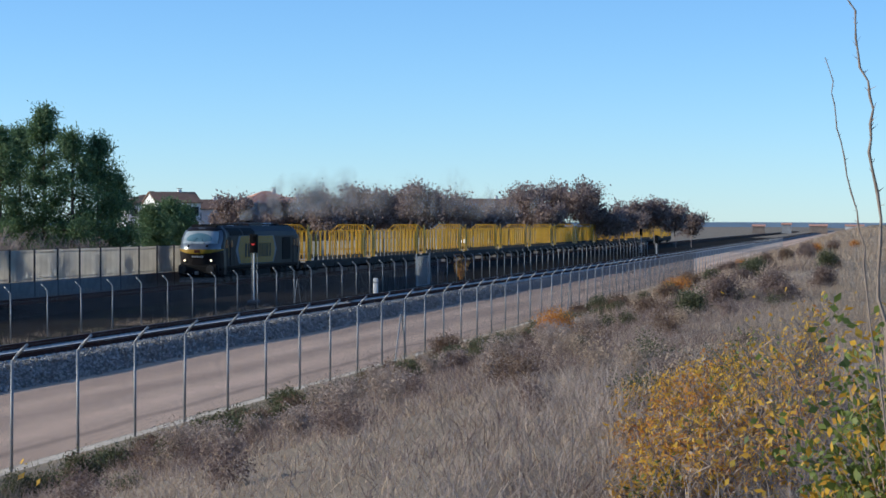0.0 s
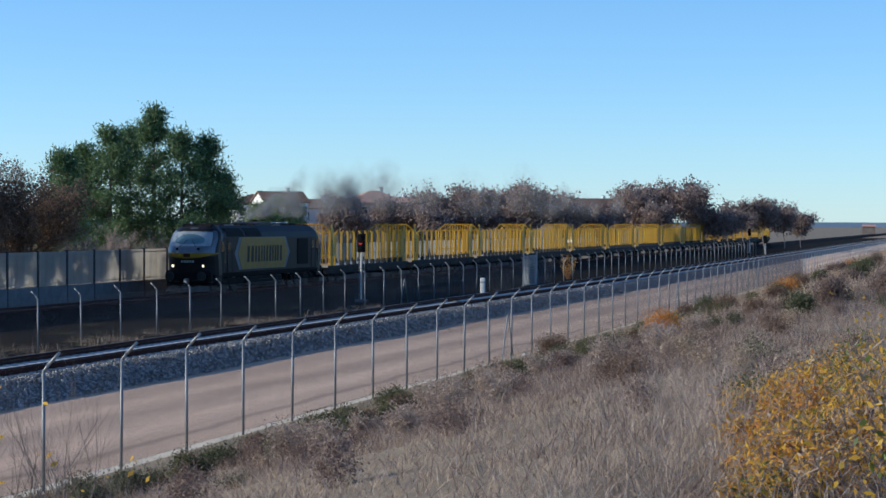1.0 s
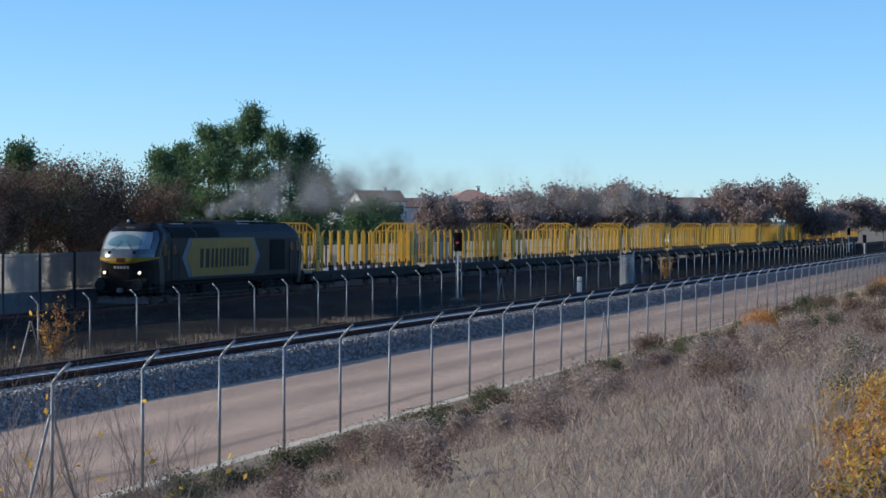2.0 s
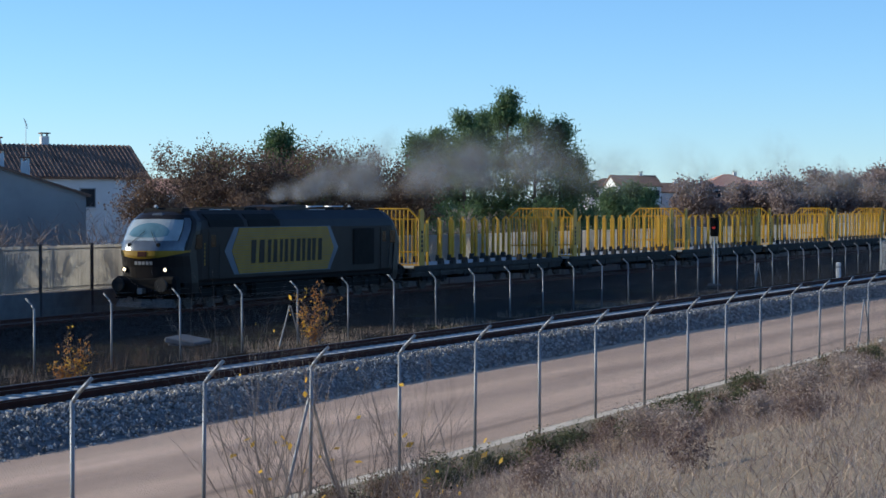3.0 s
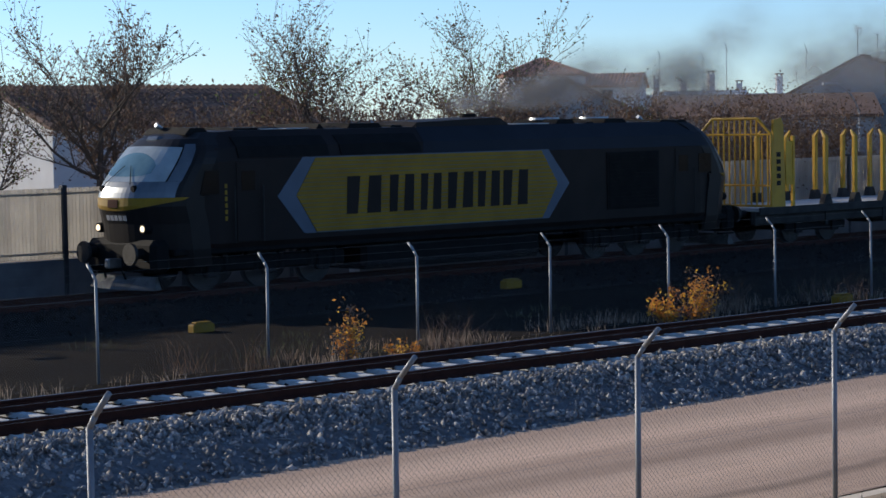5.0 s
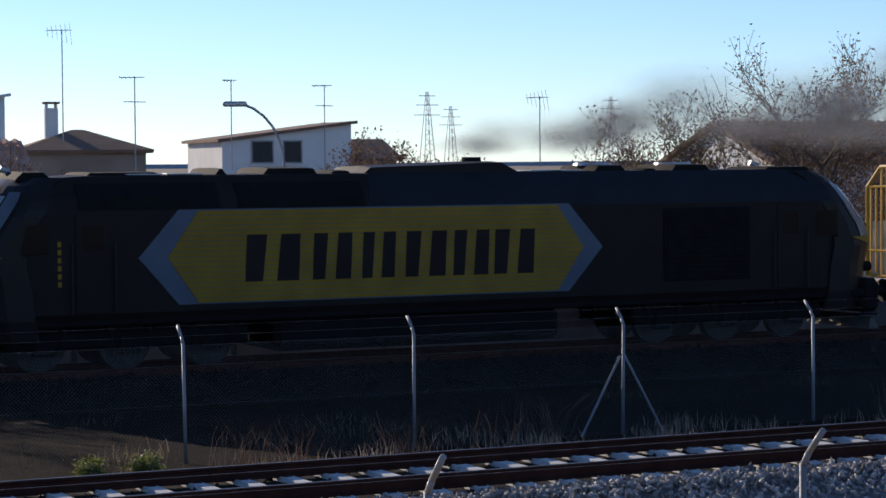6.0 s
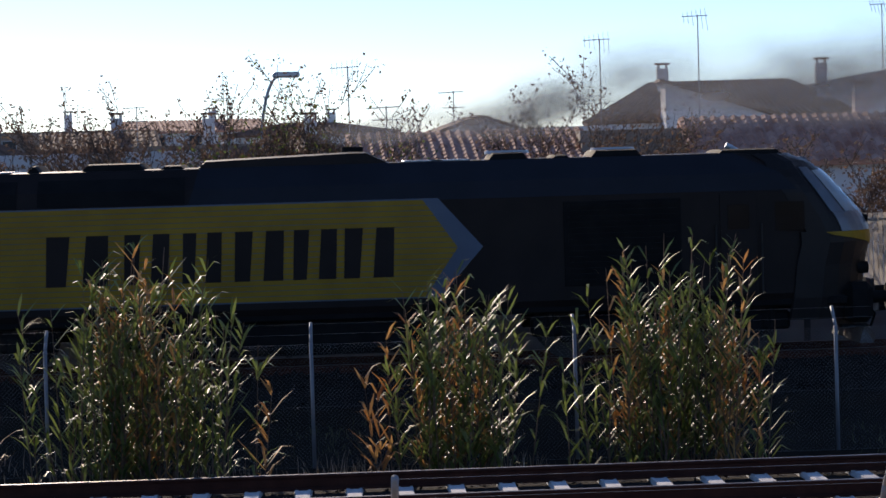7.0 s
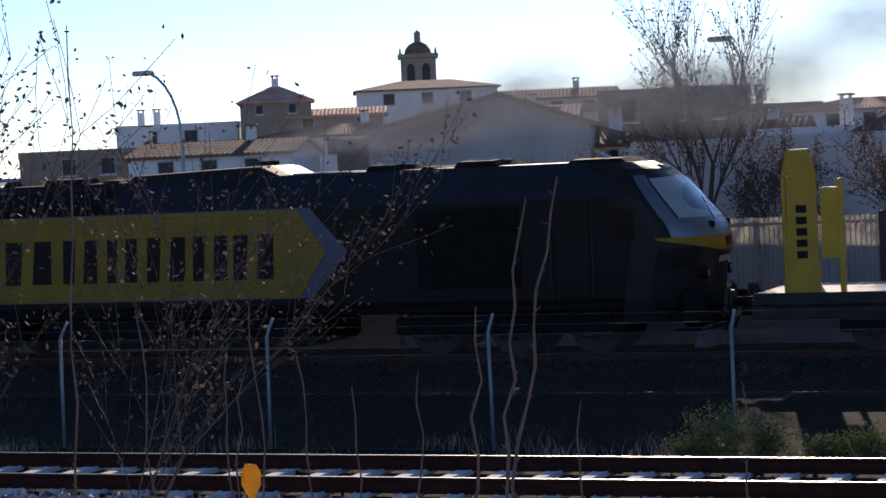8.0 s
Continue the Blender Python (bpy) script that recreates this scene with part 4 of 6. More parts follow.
    part("fuel_tank", Build().cbox(-2.9, 3.4, -1.28, 1.28, 0.22, 0.88, 0.12), "black", loco, "black fuel tank slung under the frame")
    wm = wheelset_mesh(0.5)
    wheels = []
    for xc in (-5.84, 7.57):
        bogie = part("bogie", Build().cbox(xc - 0.3, xc + 0.3, -1.04, 1.04, 0.5, 0.8, 0.04), "black", loco, "black three-axle bogie")
        for s in (-1, 1):
            part("side_frame", Build().cbox(xc - 2.4, xc + 2.4, s * 1.13 - 0.09, s * 1.13 + 0.09, 0.42, 0.78, 0.05), "black", bogie)
        for e in (-1.67, 0, 1.67):
            w = part("wheelset", wm, "", bogie, "steel wheelset")
            wheels.append((w, xc + e, 0.5))
            for s in (-1, 1):
                part("axle_box", Build().cbox(xc + e - 0.2, xc + e + 0.2, s * 1.2 - 0.08, s * 1.2 + 0.08, 0.32, 0.7, 0.03), "black", bogie)
                for dx in (-0.38, 0.38):
                    part("spring", Build().tube((xc + e + dx, s * 1.16, 0.4), (xc + e + dx, s * 1.16, 0.84), 0.09, 0.09, 10), "black", bogie)
    return loco, wheels


PITCH, WAGONS = 21.2, 14


def make_wagon():
    """A flat timber wagon; x from its front bulkhead at 0 to its rear bulkhead at 18.7."""
    wagon = thing("timber_wagon", "empty flat timber wagon with yellow stakes and lattice end walls", "wagon", group="timber wagons of the train")
    part("deck", Build().cbox(-0.6, 19.3, -1.38, 1.38, 1.0, 1.12, 0.02), "deck", wagon, "worn steel deck paled for sun glare on its top")
    for s in (-1, 1):
        part("sill", Build().cbox(-0.7, 19.4, s * 1.21 - 0.09, s * 1.21 + 0.09, 0.62, 1.0, 0.02), "wagon_grey", wagon, "grey side sill")
        # Added dark strip keeps the deck's painted glare off its side.
        part("deck_edge", Build().cbox(-0.62, 19.32, s * 1.40 - 0.03, s * 1.40 + 0.03, 0.9, 1.125, 0.01), "wagon_grey", wagon, "dark strip added over the deck's pale side")
    rib = Build().cbox(-0.06, 0.06, -1.34, 1.34, 0.5, 0.99, 0.01).mesh("cross_rib", "wagon_grey")
    stake = Build().cbox(-0.075, 0.075, -0.06, 0.06, 0.0, 2.05, 0.015)
    stake.poly([(-0.075, -0.06, 2.05), (0.075, -0.06, 2.05), (0.075, 0.06, 2.05), (-0.075, 0.06, 2.05), (-0.02, 0.12, 2.26), (0.02, 0.12, 2.26), (0.02, 0.16, 2.24), (-0.02, 0.16, 2.24)], [(0, 3, 2, 1), (4, 5, 6, 7), (0, 1, 5, 4), (1, 2, 6, 5), (2, 3, 7, 6), (3, 0, 4, 7)])
    sm = stake.mesh("stake", "stake_yellow")
    foot = Build().poly([(-0.3, -0.1, -0.14), (0.3, -0.1, -0.14), (0.3, 0.1, -0.14), (-0.3, 0.1, -0.14), (-0.09, -0.11, 0.34), (0.09, -0.11, 0.34), (0.09, 0.09, 0.34), (-0.09, 0.09, 0.34)], [(0, 3, 2, 1), (4, 5, 6, 7), (0, 1, 5, 4), (1, 2, 6, 5), (2, 3, 7, 6), (3, 0, 4, 7)]).mesh("stake_foot", "wagon_grey")
    for k in range(11):
        x = 2.72 + k * 1.482
        if k % 2 == 0:
            part("cross_rib", rib, "", wagon, at=place(x, 0, 0))
        for s in (-1, 1):
            st = part("stake", sm, "", wagon, at=place(x, s * 1.3, 1.08, 0, 0, 0 if s < 0 else 180))
            part("stake_foot", foot, "", st, "grey steel stake foot")
    for x, d in ((0.0, 1), (18.7, -1)):
        frame_b = Build().path([(0, -1.36, 1.0), (0, -1.36, 3.25), (0, -0.85, 3.72), (0, 0.85, 3.72), (0, 1.36, 3.25), (0, 1.36, 1.0)], 0.045, 8)
        wall = part("bulkhead", frame_b.tube((0, -1.36, 3.25), (0, 1.36, 3.25), 0.03).tube((0, -1.36, 1.75), (0, 1.36, 1.75), 0.03).tube((0, -1.36, 1.15), (0, 1.36, 1.15), 0.04), "stake_yellow", wagon, "yellow lattice end wall with cut corners", at=place(x, 0, 0))
        bar = Build().cbox(-0.02, 0.02, -0.025, 0.025, 1.1, 3.25, 0.006).mesh("bar", "stake_yellow")
        tall = Build().cbox(-0.02, 0.02, -0.025, 0.025, 1.1, 3.72, 0.006).mesh("bar", "stake_yellow")
        for k in range(-6, 7):
            part("bar", tall if abs(k) < 5 else bar, "", wall, at=place(0, k * 0.205, 0))
        for s in (-1,):
            y = s * 1.34
            wing = part("side_wing", Build().prism([(d * -0.02, 1.1), (d * 0.64, 1.1), (d * 0.56, 3.55), (d * 0.45, 3.74), (d * 0.1, 3.68)], y - 0.04, y + 0.04), "stake_yellow", wall, "solid yellow side plate")
            part("side_plate", Build().prism([(d * 0.68, 1.75), (d * 1.08, 1.75), (d * 1.08, 3.05), (d * 0.68, 3.05)], y - 0.03, y + 0.03), "stake_yellow", wall)
            mk = Build()
            for k in range(5):
                mk.box(min(d * 0.22, d * 0.42), max(d * 0.22, d * 0.42), min(y + s * 0.04, y + s * 0.046), max(y + s * 0.04, y + s * 0.046), 1.75 + k * 0.21, 1.89 + k * 0.21)
            part("mark", mk, "navy", wall, "dark blocks of a painted mark")
            part("corner_post", Build().cbox(min(d * 1.0, d * 1.1), max(d * 1.0, d * 1.1), y - 0.05, y + 0.05, 1.0, 3.2, 0.01), "stake_yellow", wall)
    wm, wheels = wheelset_mesh(0.44), []
    for xc in (2.4, 16.3):
        bogie = part("bogie", Build().cbox(xc - 0.3, xc + 0.3, -1.02, 1.02, 0.4, 0.66, 0.04), "black", wagon, "black two-axle bogie")
        for s in (-1, 1):
            part("side_frame", Build().cbox(xc - 1.5, xc + 1.5, s * 1.09 - 0.07, s * 1.09 + 0.07, 0.36, 0.62, 0.04), "black", bogie)
        for e in (-0.9, 0.9):
            wheels.append((part("wheelset", wm, "", bogie, at=place(xc + e, 0, 0.44)), xc + e, 0.44))
            for s in (-1, 1):
                part("axle_box", Build().cbox(xc + e - 0.16, xc + e + 0.16, s * 1.18 - 0.05, s * 1.18 + 0.05, 0.3, 0.6, 0.02), "black", bogie)
    for x in (-0.7, 19.4):
        d = -1 if x < 0 else 1
        for s in (-1, 1):
            buf = part("buffer", Build().tube((x, s * 0.9, 0.95), (x + d * 0.4, s * 0.9, 0.95), 0.1, 0.09, 12), "black", wagon)
            part("buffer_head", Build().tube((x + d * 0.4, s * 0.9, 0.95), (x + d * 0.46, s * 0.9, 0.95), 0.24, 0.23, 16), "wheel", buf)
        part("coupling", Build().cbox(min(x, x + d * 0.6), max(x, x + d * 0.6), -0.07, 0.07, 0.62, 0.78, 0.02), "black", wagon)
    part("brake_gear", Build().cbox(6.2, 8.4, -0.5, 0.5, 0.4, 0.9, 0.05), "black", wagon)
    part("air_tank", Build().tube((10.0, -0.8, 0.68), (11.6, -0.8, 0.68), 0.2, 0.2, 14), "black", wagon)
    return wagon


LOCO, LOCO_WHEELS = make_locomotive()
WAGON_LIST = [make_wagon()]
for _k in range(1, WAGONS):
    WAGON_LIST.append(copy_thing(WAGON_LIST[0], place(0, 0, 0)))


# ---- the town behind the railway ----

def add_window(parent, x, z, w, h, y, m):
    win = part("window", Build().box(x - w / 2 - 0.07, x + w / 2 + 0.07, y - 0.05, y + 0.03, z - h / 2 - 0.07, z + h / 2 + 0.07), "shutter", parent, at=m)
    part("pane", Build().box(x - w / 2, x + w / 2, y - 0.056, y - 0.05, z - h / 2, z + h / 2), "window_dark", win)
    part("sill", Build().box(x - w / 2 - 0.12, x + w / 2 + 0.12, y - 0.14, y - 0.05, z - h / 2 - 0.14, z - h / 2 - 0.08), "white_wall", win)


def tiles(b, p0, p1, q0, q1, cols, rows):
    """Barrel tiles between an eave p0-p1 and a ridge q0-q1: one small arched row each."""
    p0, p1, q0, q1 = (Vector(v) for v in (p0, p1, q0, q1))
    n = (p1 - p0).cross(q0 - p0).normalized()
    if n.z < 0:
        n = -n
    for j in range(rows):
        a0, a1 = p0.lerp(q0, j / rows), p1.lerp(q1, j / rows)
        b0, b1 = p0.lerp(q0, (j + 1.12) / rows), p1.lerp(q1, (j + 1.12) / rows)
        for i in range(cols):
            s, e, m = i / cols, (i + 0.82) / cols, (i + 0.41) / cols
            w = (a1 - a0).length / cols * 0.24
            b.poly([a0.lerp(a1, s) + n * 0.03, a0.lerp(a1, m) + n * (0.03 + w), a0.lerp(a1, e) + n * 0.03, b0.lerp(b1, s) + n * 0.01, b0.lerp(b1, m) + n * (0.01 + w), b0.lerp(b1, e) + n * 0.01],
                   [(0, 1, 4, 3), (1, 2, 5, 4), (0, 2, 1)])


def aerial(x, y, z0, z1, rz=0.0, kind=0):
    a = thing("tv_aerial", "thin metal television aerial on a mast", "aerial", place(x, y, z0, 0, 0, rz), group="roof aerials")
    h = z1 - z0
    part("mast", Build().tube((0, 0, -0.3), (0, 0, h), 0.022, 0.018, 6), "aerial", a)
    part("boom", Build().tube((-0.55, 0, h - 0.05), (0.35, 0, h - 0.02), 0.014, 0.014, 5), "aerial", a)
    for k in range(6 if kind == 0 else 4):
        l = 0.22 + 0.05 * k
        part("rod", Build().tube((-0.5 + k * 0.16, -l * 0.3, h - 0.05 - (l if kind == 0 else 0.04)), (-0.5 + k * 0.16, l * 0.3, h - 0.05 + (l * 0.6 if kind == 0 else 0.04)), 0.008, 0.008, 4), "aerial", a)
    if kind == 1:
        part("boom", Build().tube((-0.4, 0, h * 0.72), (0.4, 0, h * 0.72), 0.014, 0.014, 5), "aerial", a)
    return a


def chimney(parent, x, y, z, h=0.9, w=0.5, mat="white_wall"):
    c = part("chimney", Build().cbox(x - w / 2, x + w / 2, y - w / 2, y + w / 2, z - 0.6, z + h, 0.02), mat, parent)
    part("cap", Build().cbox(x - w * 0.65, x + w * 0.65, y - w * 0.65, y + w * 0.65, z + h + 0.16, z + h + 0.24, 0.02), "dark_tile", c)
    for s in (-1, 1):
        part("cap_leg", Build().box(x + s * w * 0.35 - 0.06, x + s * w * 0.35 + 0.06, y - 0.06, y + 0.06, z + h, z + h + 0.16), mat, c)


def house(x, y, rz, w, d, eave, ridge, roof="gable", wall="white_wall", tile="dark_tile", rows=0, windows=(), chimneys=(), label="white rendered house with a brown tiled roof", lean=0.5, base=-0.6, name="house", back_windows=False):
    """A house whose front faces -y before it is turned by rz. gable: the ridge runs along x; front: the gable faces the front, its peak at lean of the width; hip; flat; shed."""
    h = thing(name, label, "house", place(x, y, 0, 0, 0, rz), group="town houses")
    o, t = 0.25, 0.12
    if roof == "gable":
        wl = Build().loft([[(xx, -d / 2, base), (xx, -d / 2, eave), (xx, 0, ridge - 0.05), (xx, d / 2, eave), (xx, d / 2, base)] for xx in (-w / 2, w / 2)])
        slopes = [((-w / 2 - o, s * (d / 2 + o), eave - o * (ridge - eave) / (d / 2)), (w / 2 + o, s * (d / 2 + o), eave - o * (ridge - eave) / (d / 2)), (-w / 2 - o, 0, ridge), (w / 2 + o, 0, ridge)) for s in (-1, 1)]
    elif roof == "front":
        px = -w / 2 + lean * w
        wl = Build().loft([[(-w / 2, yy, base), (-w / 2, yy, eave), (px, yy, ridge - 0.05), (w / 2, yy, eave - 0.0), (w / 2, yy, base)] for yy in (-d / 2, d / 2)])
        slopes = [((s * (w / 2 + o), -d / 2 - o, eave - 0.1), (s * (w / 2 + o), d / 2 + o, eave - 0.1), (px, -d / 2 - o, ridge), (px, d / 2 + o, ridge)) for s in (-1, 1)]
    elif roof == "hip":
        wl = Build().box(-w / 2, w / 2, -d / 2, d / 2, base, eave)
        r = max(0.2, (w - d) / 2)
        slopes = [((-w / 2 - o, s * (d / 2 + o), eave - 0.05), (w / 2 + o, s * (d / 2 + o), eave - 0.05), (-r, 0, ridge), (r, 0, ridge)) for s in (-1, 1)]
        slopes += [((s * (w / 2 + o), -d / 2 - o, eave - 0.05), (s * (w / 2 + o), d / 2 + o, eave - 0.05), (s * r, -0.01, ridge), (s * r, 0.01, ridge)) for s in (-1, 1)]
    elif roof == "shed":
        wl = Build().loft([[(xx, -d / 2, base), (xx, -d / 2, e - 0.03), (xx, d / 2, e - 0.03), (xx, d / 2, base)] for xx, e in ((-w / 2, eave), (w / 2, ridge))])
        slopes = [((-w / 2 - o, -d / 2 - o, eave - 0.02), (-w / 2 - o, d / 2 + o, eave - 0.02), (w / 2 + o, -d / 2 - o, ridge + 0.02), (w / 2 + o, d / 2 + o, ridge + 0.02))]
    else:
        wl = Build().box(-w / 2, w / 2, -d / 2, d / 2, base, eave)
        slopes = []
        cap = Build()
        for x0, x1, y0, y1 in ((-w / 2 - 0.05, w / 2 + 0.05, -d / 2 - 0.05, -d / 2 + 0.2), (-w / 2 - 0.05, w / 2 + 0.05, d / 2 - 0.2, d / 2 + 0.05), (-w / 2 - 0.05, -w / 2 + 0.2, -d / 2 + 0.2, d / 2 - 0.2), (w / 2 - 0.2, w / 2 + 0.05, -d / 2 + 0.2, d / 2 - 0.2)):
            cap.box(x0, x1, y0, y1, eave, eave + 0.3)
        part("parapet", cap, wall, h)
    part("wall", wl, wall, h)
    for p0, p1, q0, q1 in slopes:
        b = Build()
        n = (Vector(p1) - Vector(p0)).cross(Vector(q0) - Vector(p0)).normalized()
        n = -n if n.z < 0 else n
        lo = [Vector(p) for p in (p0, p1, q1, q0)]
        b.poly([p - n * 0.02 for p in lo] + [p + n * t for p in lo], [(0, 1, 2, 3), (4, 7, 6, 5), (0, 4, 5, 1), (1, 5, 6, 2), (2, 6, 7, 3), (3, 7, 4, 0)])
        r = part("roof", b, tile, h)
        if rows:
            tb = Build()
            up = n * (t - 0.02)
            tiles(tb, Vector(p0) + up, Vector(p1) + up, Vector(q0) + up, Vector(q1) + up, max(4, int((Vector(p1) - Vector(p0)).length / 0.28)), rows)
            tagged(part("roof_tiles", tb, tile, r), kind="stuff")
    for wx, wz, ww, wh in windows:
        add_window(h, wx, wz, ww, wh, -d / 2, None)
    for cx, cy, cz in chimneys:
        chimney(h, cx, cy, cz)
    return h


def lamp_post(x, y, top, rz, base=-0.6, reach=1.3):
    l = thing("street_lamp", "curved grey street lamp on a slim pole", "street lamp", place(x, y, base, 0, 0, rz), group="street lamps")
    h = top - base
    part("pole", Build().tube((0, 0, 0), (0, 0, h * 0.72), 0.07, 0.05, 8), "aerial", l)
    pts = [(reach * (1 - math.cos(a)), 0, h * 0.72 + (h * 0.28) * math.sin(a)) for a in np.linspace(0, 1.35, 7)]
    part("arm", Build().path(pts, 0.035, 6), "aerial", l)
    e = pts[-1]
    part("lamp_head", Build().cbox(e[0] - 0.1, e[0] + 0.5, -0.12, 0.12, e[2] - 0.06, e[2] + 0.07, 0.04), "roof_metal", l)
    return l


def make_town():
    G = "grey_wall"
    # by the end of the pine wood: a gabled house and a wide grey outbuilding
    house(121, 77.5, -42, 9.5, 8.0, 5.2, 7.15, "gable", "white_wall", "dark_tile", 9, ((-2.5, 3.9, 0.9, 1.1), (1.0, 3.9, 0.9, 1.1)), ((-3.6, 0.4, 6.6), (-0.6, 0.2, 6.9)), "grey gabled house with a brown tiled roof and chimneys")
    house(102.8, 71.3, -57, 12.5, 7.0, 4.0, 6.45, "front", G, "dark_tile", 0, (), ((3.0, 0.5, 5.0), (0.4, 0.5, 5.7), (1.6, 0.8, 5.4)), "wide windowless grey outbuilding with chimneys on its sloping roof", lean=0.38)
    for k, (az, r, z, w) in enumerate(((30.0, 190, 5.6, 6), (29.2, 196, 5.0, 5), (28.6, 190, 5.3, 5))):
        X, Y = polar(az, r)
        house(X, Y, az - 90, w, 7, z - 1.2, z, "hip" if k else "gable", "white_wall", "tile", 0, ((-1.6, z - 2.0, 0.8, 0.9), (0, z - 2.0, 0.8, 0.9), (1.6, z - 2.0, 0.8, 0.9), (-1.6, z - 3.6, 0.8, 0.9), (1.6, z - 3.6, 0.8, 0.9)), (), "small white house with a reddish tiled roof")
    X, Y = polar(43.6, 172)
    house(X, Y, -40, 6.0, 6.0, 6.6, 7.9, "hip", "white_wall", "tile", 7, ((-1.2, 5.7, 0.7, 0.9), (1.2, 5.7, 0.7, 0.9)), (), "white house with a red hipped roof")
    X, Y = polar(42.2, 172)
    house(X, Y, -55, 7.0, 6.0, 5.7, 6.6, "gable", "white_wall", "tile", 6, ((-1.2, 5.0, 0.7, 0.8), (1.2, 5.0, 0.7, 0.8)), ())
    X, Y = polar(43.1, 97)
    house(X, Y, -45, 4.6, 8, 3.9, 5.0, "front", G, "dark_tile", 0, (), (), "grey gable of a low barn")
    X, Y = polar(38.0, 118)
    house(X, Y, -48, 11, 8, 3.3, 4.35, "gable", G, "dark_tile", 0, (), (), "long low grey shed with a brown roof")
    for k, (az, z) in enumerate(((41.0, 5.6), (40.3, 5.3), (39.6, 5.9), (38.9, 5.2), (37.9, 5.6))):
        X, Y = polar(az, 175 + 6 * (k % 2))
        house(X, Y, az - 90 + 10 * (k % 3), 5.5, 6, z - 0.9, z, "hip" if k % 2 else "flat", ("white_wall", "brown_wall")[k % 2], "tile", 0, ((-1.2, z - 1.5, 0.7, 0.8), (1.0, z - 1.5, 0.7, 0.8)), ((1.0, 0, z - 0.2),), "pale house among the town roofs")
    for az, r, top in ((38.9, 150, 8.0), (39.5, 160, 7.7), (40.6, 160, 7.9), (36.9, 150, 7.8)):
        X, Y = polar(az, r)
        aerial(X, Y, 4.8, top, az)
    aerial(99.5, 70, 6.2, 7.6, 20, 1), aerial(117.0, 77, 6.6, 8.6, 35, 0), aerial(98.0, 70.2, 6.2, 7.9, 60, 0)
    # behind the trees: long brown roof with a white gable end
    house(49.0, 67.5, -4, 11.5, 8, 3.4, 4.75, "gable", "white_wall", "dark_tile", 8, (), (), "long low house with a brown tiled roof")
    # white house with a lean-to roof
    house(38.4, 100, -6, 6.2, 7, 4.55, 5.35, "shed", "white_wall", "dark_tile", 0, ((-1.2, 4.05, 0.95, 0.95), (0.25, 4.05, 0.8, 0.95)), (), "white house with a low sloping roof and two windows")
    house(43.6, 103, -6, 3.6, 6, 3.7, 4.6, "gable", "brown_wall", "dark_tile", 0, (), ((-0.8, 0, 4.4),), "small brown house beside the white one")
    # red-roofed house, its white roof room, tiled roof in front of it, brown parapet
    house(17.2, 100.5, -3, 11.5, 5.2, 4.5, 6.2, "hip", "white_wall", "dark_tile", 12, (), ((-2.6, -0.6, 6.0),), "white house with a large brown tiled hipped roof")
    house(16.4, 96.0, -3, 4.8, 2.4, 6.2, 4.5, "shed", "white_wall", "dark_tile", 0, (), (), "white end wall of a house with a sloping top")
    house(23.4, 101, -3, 4.0, 5, 5.9, 6.6, "shed", "white_wall", "roof_metal", 0, (), ((-1.4, 0, 6.1),), "white box-shaped roof room with a chimney")
    house(13.0, 62.5, -3, 6.4, 5.6, 2.9, 4.08, "gable", "white_wall", "tile", 11, (), ((1.9, 0.9, 4.0),), "low house with a reddish clay tile roof")
    house(8.5, 63.5, -2, 3.4, 2.6, 3.62, 3.7, "flat", "brown_wall", "tile", 0, (), (), "brown rendered parapet wall")
    house(8.9, 90, -2, 5.2, 4, 4.0, 4.1, "flat", "white_wall", "tile", 0, (), (), "white flat-roofed house behind the parapet")
    house(3.6, 64.5, 2, 6.4, 6.0, 3.0, 3.9, "gable", "white_wall", "tile", 10, (), (), "low house with a pale reddish tile roof")
    house(6.0, 100, 4, 6, 5, 3.9, 4.9, "front", "white_wall", "dark_tile", 0, (), (), "small white gabled house")
    house(24.4, 84, -10, 4.6, 5, 4.0, 4.75, "hip", "brown_wall", "dark_tile", 0, (), ((-1.0, 0, 4.8),), "brown house with a dark hipped roof")
    for x, y, z0, z1, rz, k in ((12.0, 74, 4.6, 7.75, 10, 0), (18.2, 74, 4.8, 7.98, 30, 0), (21.0, 74, 4.6, 8.1, 0, 0), (21.0, 66, 3.4, 6.2, 15, 1), (25.6, 70, 3.6, 6.3, 40, 1), (28.95, 70, 3.6, 6.15, 20, 1), (8.7, 74, 4.0, 7.05, 0, 0), (1.3, 62, 3.4, 4.75, 0, 1), (0.3, 70, 3.4, 6.2, 0, 0), (4.1, 80, 3.5, 5.6, 0, 1), (37.2, 70, 3.6, 5.8, 0, 0), (-4.0, 80, 3.5, 5.6, 0, 1), (-7.4, 82, 3.5, 5.4, 30, 1)):
        aerial(x, y, z0, z1, rz, k)
    # low houses of the next street
    for k in range(9):
        x = -1.5 - 3.3 * k
        z = 3.5 + 0.5 * ((k * 7) % 5) / 5
        house(x * 1.3, 88 + 5 * (k % 3), 4 * (k % 4), 4.6, 6, z, z + 0.7 + 0.3 * (k % 2), ("hip", "flat", "gable")[k % 3], ("white_wall", "brown_wall", "white_wall", "grey_wall")[k % 4], "dark_tile", 5 if k % 3 != 1 else 0, ((-1, z - 0.6, 0.7, 0.8), (1, z - 0.6, 0.7, 0.8)), ((0.8, 0, z + 0.5),), "town house with weathered walls")
    # long pale walls just behind the boundary fence
    house(-9.5, 54.5, 6, 12.5, 3.0, 3.35, 3.5, "flat", "white_wall", "tile", 0, (), (), "long pale wall of a low building", name="low_building")
